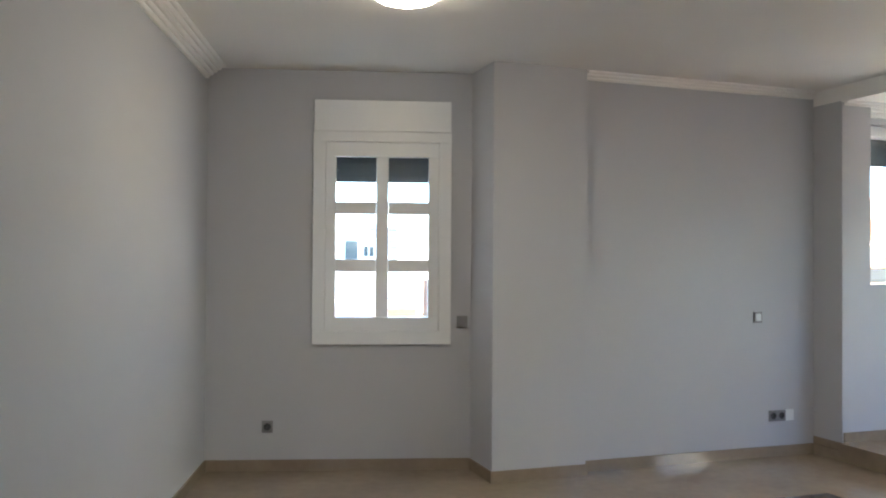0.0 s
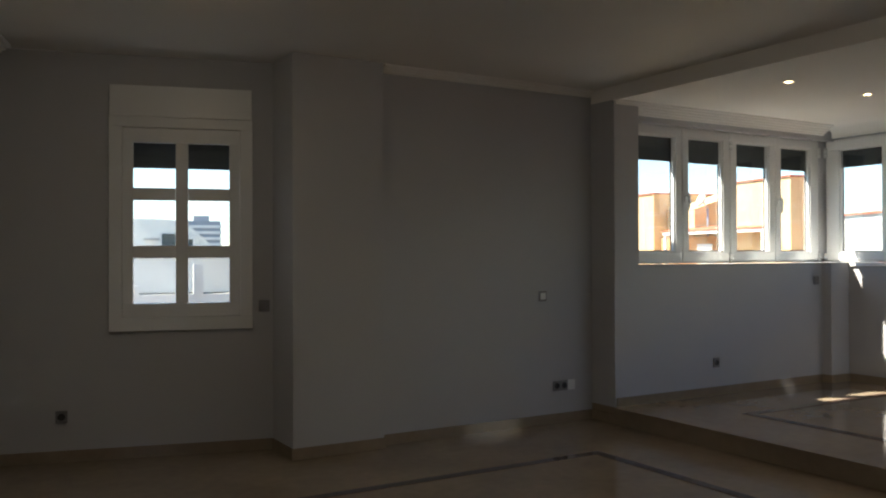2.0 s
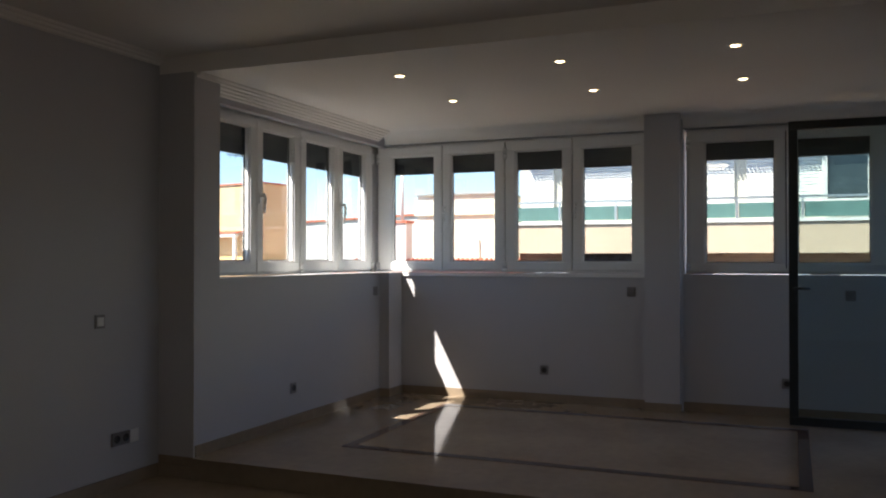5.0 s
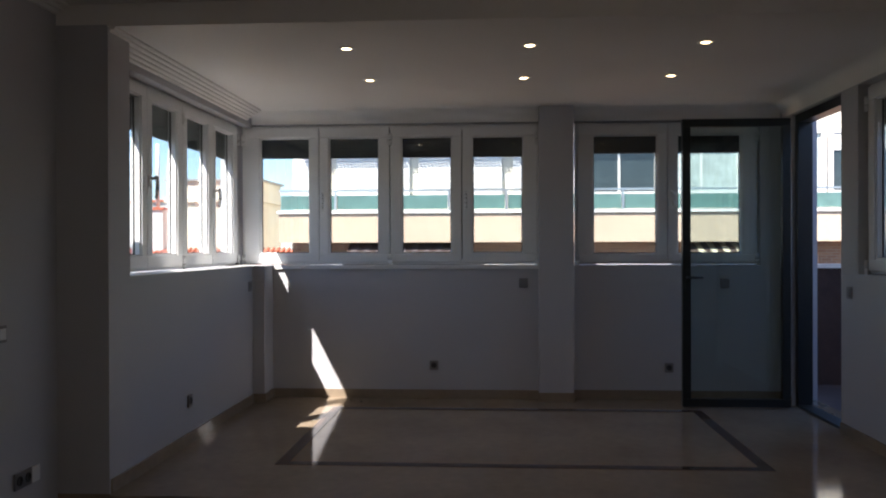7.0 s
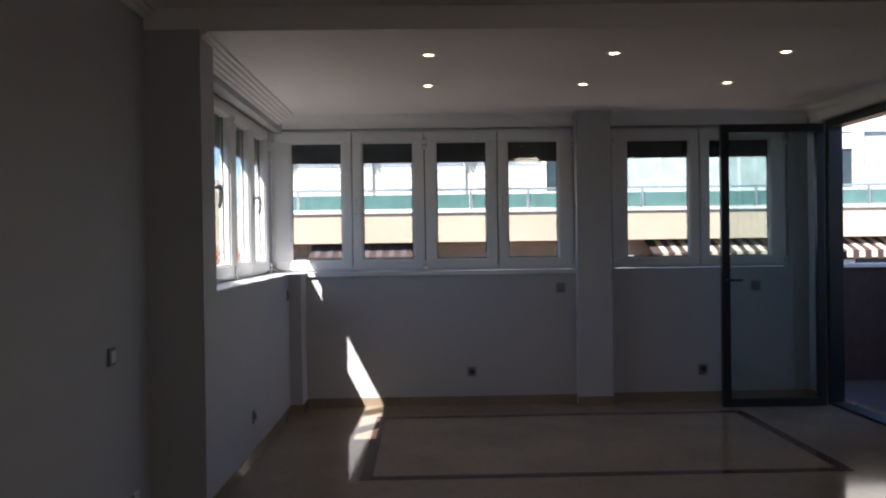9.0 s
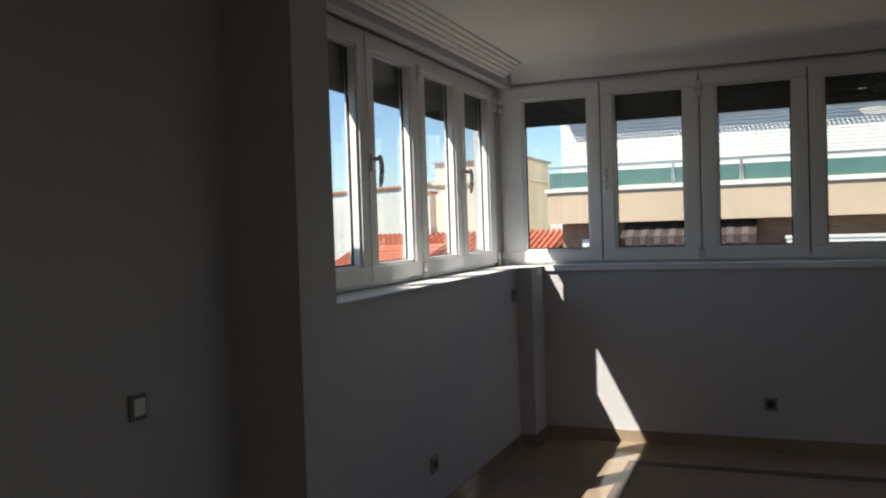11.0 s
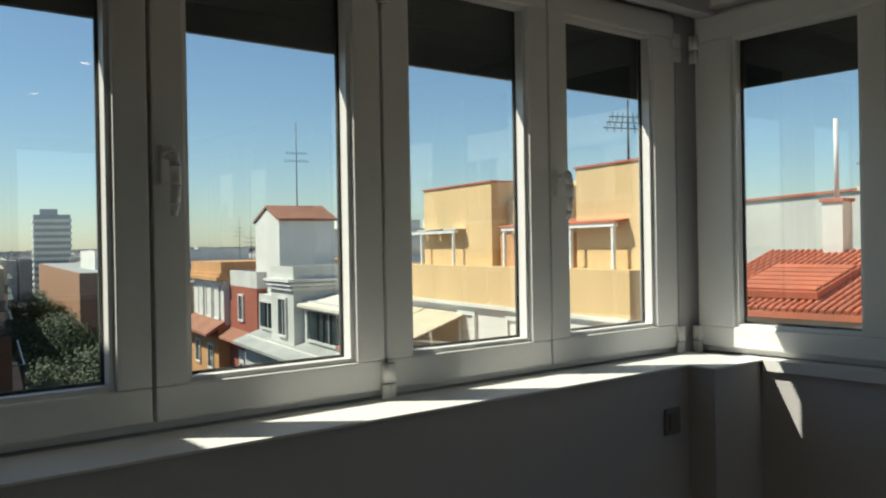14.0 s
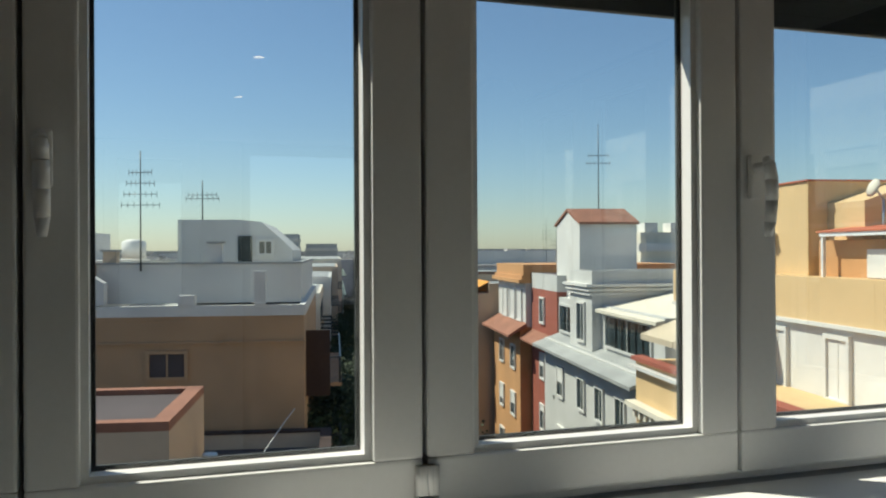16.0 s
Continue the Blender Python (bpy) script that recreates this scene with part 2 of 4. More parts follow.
# floors
gallery_floor = setting("floor_gallery", [(XC, 0.30, YSOUTH - 0.3, 0.30, -0.30, 0.0)], MARBLE, "polished cream marble floor one step up", "floor")
living_floor = setting("floor_living", [(XW - 3.0, XC - 0.002, YS - 0.2, YE + 0.8, -0.40, STEP)], MARBLE, "polished cream marble floor of the living room", "floor")


def inlay(name, x0, x1, y0, y1, z, w=0.075):
    ob = thing(name, "dark brown marble inlay band in the floor", "floor inlay", kind="structure")
    for b in ((x0, x1, y1 - w, y1), (x0, x1, y0, y0 + w), (x0, x0 + w, y0 + w, y1 - w), (x1 - w, x1, y0 + w, y1 - w)):
        boxpart("band", (*b, z - 0.01, z + 0.003), DARKMARBLE, ob)
    return ob


inlay("floor_inlay", -2.28, -0.45, -3.68, -0.72, 0.0)
inlay("floor_inlay", -6.60, -3.69, -6.4, -0.66, STEP)

# living-room walls
# the end of the living room stands askew by 15 degrees
ASKEW = pose(-6.2, YE, 0, 0, 0, -15) @ pose(6.2, -YE, 0)
SIDE = pose(-7.343, 1.075, 0, 0, 0, -14.5)
side = setting("wall_side", [(-0.2, 0.0, -9.6, 0.25, STEP, ZL)], PAINT, "plain white painted side wall", "wall")
side.matrix_world = SIDE
WX0, WX1, WZ0, WZ1 = -6.635, -5.755, 0.78, 2.16
wsw = setting("wall_small_window", [(XW - 0.1, WX0, YE, YE + 0.6, STEP, ZL), (WX1, -5.50, YE, YE + 0.6, STEP, ZL),
        (WX0, WX1, YE, YE + 0.6, STEP, WZ0), (WX0, WX1, YE, YE + 0.6, WZ1, ZL)], PAINT, "white wall with a small latticed window", "wall")
wsw.matrix_world = ASKEW
setting("wall_pilaster", [(-5.60, -4.92, YP, YE + 0.5, STEP, ZL)], PAINT, "broad white pilaster", "wall")
setting("wall_switch", [(-4.92, XC, YD, YD + 0.35, STEP, ZL)], PAINT, "white wall with switch and sockets", "wall")
setting("wall_back", [(XW - 3.0, XC, YS - 0.2, YS, STEP, ZL)], PAINT, "plain white back wall", "wall")
setting("wall_behind", [(XC - 0.02, XC + 0.25, YS, YSOUTH, STEP, ZL)], PAINT, "plain white wall beside the gallery", "wall")
setting("ceiling_living", [(XW - 3.0, XC, YS - 0.2, YE + 0.8, ZL, ZL + 0.2)], CEILING, "plain white living-room ceiling", "ceiling")
setting("ceiling_gallery", [(XC, 0.4, YSOUTH - 0.3, 0.40, ZG, ZL + 0.2)], CEILING, "lower white gallery ceiling with downlights", "ceiling")

# unseen block added over the gallery to keep the sun off the terrace
setting("terrace_shade_block", [(XC, 0.36, YSOUTH - 0.3, 0.36, ZL + 0.202, 6.0)], PAINT, "unseen plain block above the gallery, added to shade the terrace", "wall")

# gallery walls
AX0, AX1 = -2.665, -0.02
setting("wall_window_north", [(XC, AX0, 0.0, 0.36, 0.0, ZG), (AX0, 0.36, 0.0, 0.36, 0.0, SILL), (AX0, 0.36, 0.16, 0.36, HEAD, ZG), (AX0, 0.36, 0.10, 0.16, HEAD - 0.02, ZG), (AX1, 0.36, 0.21, 0.36, SILL, HEAD)],
        PAINT, "white parapet wall under a row of windows", "wall")
BY0, BY1 = -2.43, 0.19
CY0, CY1 = -4.30, -2.74
setting("wall_window_east", [(0.0, 0.30, BY0, 0.0, 0.0, SILL), (0.03, 0.30, BY0, 0.20, HEAD, ZG), (0.0, 0.30, -2.72, BY0, 0.0, ZG),
        (0.04, 0.30, CY0, -2.72, 0.0, SILL), (0.05, 0.30, CY0, -2.72, HEAD, ZG), (0.04, 0.30, YSOUTH - 0.3, CY0, 0.0, ZG)],
        PAINT, "white parapet wall under two rows of windows", "wall")
setting("pillar_corner", [(-0.275, -0.001, -0.10, -0.001, 0.0, SILL)], PAINT, "low white corner pillar under the sill", "pillar")
setting("pilaster_east", [(-0.12, -0.001, -2.71, -2.42, 0.0, ZG)], PAINT, "narrow white pilaster between windows", "pilaster")
DX0, DX1 = -1.22, -0.22
SX0, SX1 = -2.78, -1.50
setting("wall_terrace", [(DX1, 0.04, YSOUTH - 0.14, YSOUTH, 0.0, ZG), (SX1, DX0, YSOUTH - 0.14, YSOUTH, 0.0, ZG), (DX0, DX1, YSOUTH - 0.14, YSOUTH, 2.38, ZG),
        (XC, SX0, YSOUTH - 0.14, YSOUTH, 0.0, ZG), (SX0, SX1, YSOUTH - 0.14, YSOUTH, 0.0, 1.12), (SX0, SX1, YSOUTH - 0.14, YSOUTH, HEAD, ZG)],
        PAINT, "white wall with terrace door and window", "wall")
# window boards
setting("sill_north", [(AX0, -0.001, -0.012, 0.20, SILL, SILL + 0.006)], PVC, "deep white painted window sill", "window sill")
setting("sill_east", [(-0.287, 0.05, -0.113, -0.013, SILL, SILL + 0.006), (-0.018, 0.05, BY0, -0.114, SILL - 0.03, SILL + 0.006)], PVC, "white painted window sill", "window sill")
# skirting
B = 0.075
setting("baseboard", [(XC + 0.012, -0.288, -0.012, -0.001, 0.0, B), (-0.287, -0.276, -0.112, -0.001, 0.0, B), (-0.275, -0.013, -0.112, -0.101, 0.0, B),
        (-0.012, -0.001, -2.42, -0.113, 0.0, B), (-0.132, -0.121, -2.722, -2.408, 0.0, B), (0.028, 0.039, YSOUTH, -2.722, 0.0, B),
        (DX1, 0.028, YSOUTH, YSOUTH + 0.011, 0.0, B), (XC + 0.25, DX0, YSOUTH, YSOUTH + 0.011, 0.0, B)],
        MARBLE, "low cream marble skirting", "baseboard")
setting("baseboard_living", [(-5.612, -5.601, YP - 0.012, YE - 0.17, STEP, STEP + B), (-5.60, -4.909, YP - 0.012, YP - 0.001, STEP, STEP + B), (-4.919, -4.908, YP, YD - 0.013, STEP, STEP + B),
        (-4.908, XC - 0.012, YD - 0.012, YD - 0.001, STEP, STEP + B), (XC - 0.012, XC - 0.001, 0.0, YD - 0.012, STEP, STEP + B)],
        MARBLE, "low cream marble skirting", "baseboard")
bs = setting("baseboard_side", [(0.0, 0.012, -9.6, -0.012, STEP, STEP + B)], MARBLE, "low cream marble skirting", "baseboard")
bs.matrix_world = SIDE
be = setting("baseboard_end", [(XW - 0.05, -5.55, YE - 0.012, YE - 0.001, STEP, STEP + B)], MARBLE, "low cream marble skirting", "baseboard")
be.matrix_world = ASKEW
setting("step_riser", [(XC - 0.02, XC - 0.003, YSOUTH, -0.001, STEP, -0.025), (XC - 0.035, XC + 0.30, YSOUTH, -0.013, -0.022, 0.004)], MARBLE, "cream marble step edge between the rooms", "step")


def cornice(name, outline, a, b, axis, label):
    bm = bmesh.new()
    prism(bm, outline, a, b, axis)
    return thing(name, label, "cornice", kind="structure", bm=bm, mat=CEILING)


def stepped(base, side, z, steps=5, w=0.026, h=0.018):
    pts = [(base, z)]
    for k in range(steps):
        pts.append((base + side * w * (steps - k), z - h * k))
        pts.append((base + side * w * (steps - k), z - h * (k + 0.6)))
        pts.append((base + side * (w * (steps - k) - 0.008), z - h * (k + 1)))
    pts.append((base, z - h * steps))
    return pts


def cove(base, side, z, r=0.11):
    return [(base, z)] + [(base + side * r * (1 - math.sin(a)), z - r * (1 - math.cos(a))) for a in [math.pi / 2 * k / 8 for k in range(9)]]


cornice("cornice_north", stepped(0.098, -1, ZG), XC + 0.02, -0.12, "x", "stepped white plaster cornice")
cornice("cornice_east", cove(0.029, -1, ZG), -4.46, 0.09, "y", "smooth white plaster cove")
cornice("cornice_south", cove(YSOUTH, 1, ZG), XC + 0.3, 0.0, "x", "smooth white plaster cove")
cornice("cornice_side", stepped(0.0, 1, ZL), -9.6, -0.1, "y", "stepped white plaster cornice").matrix_world = SIDE
cornice("cornice_switch", stepped(YD, -1, ZL, 3), -4.9, XC - 0.02, "x", "narrow white plaster cornice")
setting("beam_edge", [(XC - 0.012, XC - 0.001, YSOUTH, -0.001, ZG - 0.012, ZL - 0.001)], CEILING, "white edge where the ceiling steps down", "beam")


# ---- windows ----
def window_row(name, m, sashes, z0, z1, left, right, blind, handles, label, depth=0.06, outer0=None, outer1=None):
    """A row of hinged sashes in local x, facing local -y. sashes: glass (x0, x1) pairs; each has frame, glass, beads and a blind."""
    w = thing(name, label, "window", m, kind="structure")
    o0 = SILL + 0.008 if outer0 is None else outer0
    o1 = HEAD - 0.002 if outer1 is None else outer1
    f = 0.045
    bm = bmesh.new()
    for b in ((left, right, -0.02, depth, o0, o0 + f), (left, right, -0.02, depth, o1 - f, o1), (left, left + f, -0.02, depth, o0 + f, o1 - f), (right - f, right, -0.02, depth, o0 + f, o1 - f)):
        box(bm, *b, bevel=0.004)
    part("window_frame", bm, PVC, w)
    n = len(sashes)
    for k, (g0, g1) in enumerate(sashes):
        s0 = (sashes[k - 1][1] + g0) / 2 + 0.004 if k else left + 0.02
        s1 = (g1 + sashes[k + 1][0]) / 2 - 0.004 if k < n - 1 else right - 0.02
        a0, a1 = o0 + 0.02, o1 - 0.02
        bm = bmesh.new()
        for b in ((s0, s1, -0.045, 0.03, a0, z0), (s0, s1, -0.045, 0.03, z1, a1), (s0, g0, -0.045, 0.03, z0, z1), (g1, s1, -0.045, 0.03, z0, z1)):
            box(bm, *b, bevel=0.005)
        sash = part("sash", bm, PVC, w)
        bm = bmesh.new()
        e = 0.012
        for b in ((g0, g1, -0.03, 0.002, z0, z0 + e), (g0, g1, -0.03, 0.002, z1 - e, z1), (g0, g0 + e, -0.03, 0.002, z0 + e, z1 - e), (g1 - e, g1, -0.03, 0.002, z0 + e, z1 - e)):
            box(bm, *b)
        part("glazing_bead", bm, PVC, sash)
        bm = bmesh.new()
        e2 = 0.019
        for b in ((g0, g1, 0.006, 0.012, z0, z0 + e2), (g0, g0 + e2, 0.006, 0.012, z0 + e2, z1), (g1 - e2, g1, 0.006, 0.012, z0 + e2, z1)):
            box(bm, *b)
        part("gasket", bm, GASKET, sash)
        pane = boxpart("pane", (g0, g1, 0.003, 0.006, z0, z1), GLASS, sash, "clear glass pane")
        pane.visible_shadow = False
        if k in handles:
            hx = s0 + 0.028
            bm = bmesh.new()
            box(bm, hx - 0.014, hx + 0.014, -0.057, -0.046, 1.705, 1.79, bevel=0.005)
            cyl(bm, (hx, -0.055, 1.765), (hx, -0.09, 1.765), 0.010, n=12)
            pts = [(hx, -0.084, 1.781), (hx + 0.001, -0.092, 1.770), (hx + 0.003, -0.096, 1.74), (hx + 0.004, -0.095, 1.70), (hx + 0.004, -0.090, 1.66), (hx + 0.003, -0.086, 1.632)]
            for p, q, r0, r1 in zip(pts, pts[1:], (0.008, 0.0115, 0.012, 0.0115, 0.011), (0.0115, 0.012, 0.0115, 0.011, 0.007)):
                cyl(bm, p, q, r0, r1, 12)
            part("handle", bm, PVC, sash, "white lever handle")
        else:
            hx = s0 + 0.003
        hinge_x = s1 + 0.001 if k in handles else s0 - 0.001
        for hz in (a0 + 0.02, a1 - 0.11):
            bm = bmesh.new()
            for q0 in (-0.0095, 0.0095):
                cyl(bm, (hinge_x + q0, -0.055, hz - 0.05), (hinge_x + q0, -0.055, hz - 0.004), 0.0088, n=14)
                cyl(bm, (hinge_x + q0, -0.055, hz), (hinge_x + q0, -0.055, hz + 0.05), 0.0088, n=14)
            part("hinge", bm, PVC, sash)
    for k in range(n - 1):
        sx = (sashes[k][1] + sashes[k + 1][0]) / 2
        boxpart("seam_cover", (sx - 0.02, sx + 0.02, 0.031, 0.035, o0 + f, o1 - f), GASKET, w)
    # roller blind hanging outside
    bm = bmesh.new()
    zz = o1 - 0.02
    while zz > blind + 0.03:
        box(bm, left + 0.03, right - 0.03, 0.036, 0.046, zz - 0.0445, zz, bevel=0.004)
        zz -= 0.044
    box(bm, left + 0.03, right - 0.03, 0.033, 0.05, blind, zz + 0.002, bevel=0.003)
    part("roller_blind", bm, BLIND, w, "dark grey slatted roller blind, mostly raised")
    return w


window_row("window_1", pose(0, 0.245, 0), [(-2.48, -2.03), (-1.87, -1.42), (-1.24, -0.78), (-0.61, -0.16)], 1.257, 2.287, AX0, AX1, 2.07, (1, 3),
           "row of four white sashes looking over rooftops")
window_row("window_2", pose(0.09, 0, 0, 0, 0, -90), [(-0.03, 0.42), (0.585, 1.035), (1.225, 1.675), (1.845, 2.295)], 1.25, 2.275, -BY1, -BY0, 2.11, (1, 3),
           "row of four white sashes facing an apartment block")
window_row("window_3", pose(0.12, 0, 0, 0, 0, -90), [(2.89, 3.45), (3.61, 4.16)], 1.24, 2.275, -CY1, -CY0, 2.12, (1,),
           "pair of white sashes facing an apartment block")
window_row("window_4", pose(0, YSOUTH - 0.10, 0, 0, 0, 180), [(1.61, 2.06), (2.22, 2.66)], 1.22, 2.275, -SX1, -SX0, 2.10, (1,),
           "pair of white sashes beside the terrace door", outer0=1.125)


# small latticed window with its blind box
def small_window():
    w = thing("window_5", "small white window with six panes", "window", ASKEW, kind="structure")
    f = 0.09
    bm = bmesh.new()
    for b in ((WX0 - 0.035, WX1 + 0.035, WZ0 - 0.05, WZ0 + 0.04), (WX0 - 0.035, WX0 + 0.05, WZ0 + 0.04, WZ1 - 0.04), (WX1 - 0.05, WX1 + 0.035, WZ0 + 0.04, WZ1 - 0.04), (WX0 - 0.035, WX1 + 0.035, WZ1 - 0.04, WZ1 + 0.03)):
        box(bm, b[0], b[1], YE - 0.025, YE + 0.08, b[2], b[3], bevel=0.004)
    part("window_frame", bm, PVC, w)
    g0, g1, z0, z1 = -6.515, -5.878, 0.915, 2.02
    bm = bmesh.new()
    for b in ((WX0 + 0.052, WX1 - 0.052, WZ0 + 0.042, z0), (WX0 + 0.052, WX1 - 0.052, z1, WZ1 - 0.042), (WX0 + 0.052, g0, z0, z1), (g1, WX1 - 0.052, z0, z1)):
        box(bm, b[0], b[1], YE - 0.01, YE + 0.05, b[2], b[3], bevel=0.004)
    sash = part("sash", bm, PVC, w)
    mx = (g0 + g1) / 2
    bars = [(mx - 0.042, mx + 0.042, z0, z1)]
    h = (z1 - z0 - 2 * 0.085) / 3
    for k in (1, 2):
        zb = z0 + k * h + (k - 1) * 0.085
        bars += [(g0, mx - 0.043, zb, zb + 0.085), (mx + 0.043, g1, zb, zb + 0.085)]
    for b in bars:
        boxpart("glazing_bar", (b[0], b[1], YE, YE + 0.035, b[2], b[3]), PVC, sash, bevel=0.004)
    for x0, x1 in ((g0, mx - 0.042), (mx + 0.042, g1)):
        for k in range(3):
            zb = z0 + k * (h + 0.085)
            pn = boxpart("pane", (x0, x1, YE + 0.036, YE + 0.039, zb, zb + h), GLASS, sash)
            pn.visible_shadow = False
    bm = bmesh.new()
    zz = WZ1
    while zz > 1.86:
        box(bm, WX0, WX1, YE + 0.10, YE + 0.11, zz - 0.0445, zz, bevel=0.004)
        zz -= 0.044
    part("roller_blind", bm, BLIND, w, "dark grey slatted roller blind, partly raised")
    boxpart("blind_box", (WX0 - 0.03, WX1 + 0.03, YE - 0.03, YE - 0.002, WZ1 + 0.032, WZ1 + 0.245), PVC, w, "white blind box cover", bevel=0.004)


small_window()


# ---- terrace door ----
def terrace_door():
    d = thing("door_1", "dark aluminium glazed door standing open inwards", "door", kind="structure")
    x, y0, y1, z0, z1, w = -0.39, -4.40, -3.55, 0.02, 2.33, 0.065
    bm = bmesh.new()
    for b in ((y0, y1, z0, z0 + w), (y0, y1, z1 - w, z1), (y0, y0 + w, z0 + w, z1 - w), (y1 - w, y1, z0 + w, z1 - w)):
        box(bm, x - 0.025, x + 0.025, b[0], b[1], b[2], b[3], bevel=0.004)
    leaf = part("door_leaf_frame", bm, ALU, d)
    pn = boxpart("pane", (x - 0.004, x + 0.004, y0 + w, y1 - w, z0 + w, z1 - w), DOORGLASS, leaf, "lightly tinted glass pane")
    pn.visible_shadow = False
    bm = bmesh.new()
    box(bm, x - 0.035, x - 0.026, y1 - 0.05, y1 - 0.02, 0.95, 1.12, bevel=0.003)
    cyl(bm, (x - 0.03, y1 - 0.035, 1.06), (x - 0.07, y1 - 0.035, 1.06), 0.009)
    cyl(bm, (x - 0.068, y1 - 0.03, 1.06), (x - 0.068, y1 - 0.15, 1.06), 0.010)
    part("door_handle", bm, ALU, leaf)
    bm = bmesh.new()
    for b in ((DX0, DX0 + 0.06, 0.0, 2.38), (DX1 - 0.06, DX1, 0.0, 2.38), (DX0 + 0.06, DX1 - 0.06, 2.31, 2.38), (DX0 + 0.06, DX1 - 0.06, 0.0, 0.02)):
        box(bm, b[0], b[1], YSOUTH - 0.148, YSOUTH - 0.03, b[2], b[3], bevel=0.004)
    part("door_frame", bm, ALU, d)


terrace_door()
setting("terrace_floor", [(-4.0, 1.36, -6.6, YSOUTH - 0.31, -0.30, -0.06)], DARKFLOOR, "dark brown tiled terrace outside the glazed door", "terrace")
setting("terrace_parapet", [(-4.0, 1.36, -6.6, -6.45, -0.06, 1.09), (1.24, 1.36, -6.45, YSOUTH - 0.31, -0.06, 1.09)], DARKBRICK, "dark brown terrace parapet", "parapet")
setting("terrace_coping", [(-4.0, 1.39, -6.63, -6.42, 1.09, 1.13), (1.21, 1.39, -6.42, YSOUTH - 0.31, 1.09, 1.13)], SHUTTER, "pale coping on the terrace parapet", "coping")


# ---- plates ----
def plate(m, kinds, label, name, category, mats=None):
    """A wall plate facing local -y, its modules side by side."""
    p = thing(name, label, category, m)
    n = len(kinds)
    for k, kd in enumerate(kinds):
        x = (k - (n - 1) / 2) * 0.075
        boxpart("cover", (x - 0.0375, x + 0.0375, -0.010, 0, -0.041, 0.041), PVC if kd == "blank" else PLATE, p, bevel=0.003)
        if kd == "socket":
            bm = bmesh.new()
            lathe(bm, (0, 0, 0), [(0.0, 0.001), (0.019, 0.001), (0.021, 0.004), (0.024, 0.004), (0.024, 0.0)], 24)
            bmesh.ops.transform(bm, matrix=Matrix.Translation((x, -0.010, 0)) @ Matrix.Rotation(radians(90), 4, "X"), verts=bm.verts)
            part("socket_well", bm, PLATEDARK, p)
        elif kd == "switch":
            boxpart("rocker", (x - 0.025, x + 0.025, -0.016, -0.009, -0.027, 0.027), PVC if mats == "white" else PLATE, p, bevel=0.004)
    return p


def north(x, y, z):
    return pose(x, y, z)


def east(x, y, z):
    return pose(x, y, z, 0, 0, -90)


plate(ASKEW @ north(-6.965, YE - 0.001, 0.17), ["socket"], "grey wall socket low on the white wall", "wall_socket", "socket")
plate(ASKEW @ north(-5.64, YE - 0.001, 0.885), ["switch"], "grey blind switch beside the small window", "wall_switch", "switch")
plate(north(-3.45, YD - 0.001, 0.905), ["switch"], "grey light switch with a pale rocker", "wall_switch", "switch", "white")
plate(north(-3.235, YD - 0.001, 0.17), ["socket", "socket", "blank"], "double grey socket with a white blank plate", "wall_socket", "socket")
plate(north(-1.76, -0.001, 0.285), ["socket"], "grey wall socket under the window row", "wall_socket", "socket")
plate(north(-0.37, -0.001, 0.985), ["switch"], "grey switch just under the sill corner", "wall_switch", "switch")
plate(east(-0.001, -1.515, 0.285), ["socket"], "grey wall socket under the east windows", "wall_socket", "socket")
plate(east(-0.001, -2.29, 0.998), ["switch"], "grey blind switch under the east windows", "wall_switch", "switch")
plate(east(0.039, -3.53, 0.27), ["socket"], "grey wall socket beside the glazed door", "wall_socket", "socket")
plate(east(0.039, -4.0, 0.99), ["switch"], "grey switch behind the glazed door", "wall_switch", "switch")
plate(pose(-1.37, YSOUTH + 0.001, 0.99, 0, 0, 180), ["switch"], "grey switch between terrace door and window", "wall_switch", "switch")


# ---- lamps ----
def downlight():
    d = thing("downlight", "small round recessed ceiling downlight, lit", "ceiling light", pose(0, 0, ZG), "downlights in the gallery ceiling")
    bm = bmesh.new()
    lathe(bm, (0, 0, 0), [(0.030, -0.001), (0.034, -0.006), (0.047, -0.004), (0.050, 0.0)], 28)
    part("ring", bm, PVC, d)
    bm = bmesh.new()
    lathe(bm, (0, 0, 0), [(0.0, -0.006), (0.020, -0.005), (0.029, -0.0015)], 24)
    part("bulb", bm, WARM, d, "warm lit bulb face")
    return d


first = downlight()
first.matrix_world = pose(-2.30, -1.17, ZG)
for x, y in ((-1.335, -1.165), (-2.30, -2.26), (-1.335, -2.255), (-2.30, -3.28), (-1.335, -3.275)):
    copy_thing(first, pose(x, y, ZG))
for x, y in ((-2.30, -1.17), (-1.335, -1.165), (-2.30, -2.26), (-1.335, -2.255), (-2.30, -3.28), (-1.335, -3.275)):
    lamp = new("downlight_beam", bpy.data.lights.new("downlight_beam", "SPOT"))
    lamp.data.energy, lamp.data.color, lamp.data.spot_size, lamp.data.spot_blend, lamp.data.shadow_soft_size = 0.8, (1.0, 0.78, 0.5), radians(110), 0.8, 0.03
    lamp.matrix_world = look((x, y, ZG - 0.02), (x, y, 0.0))


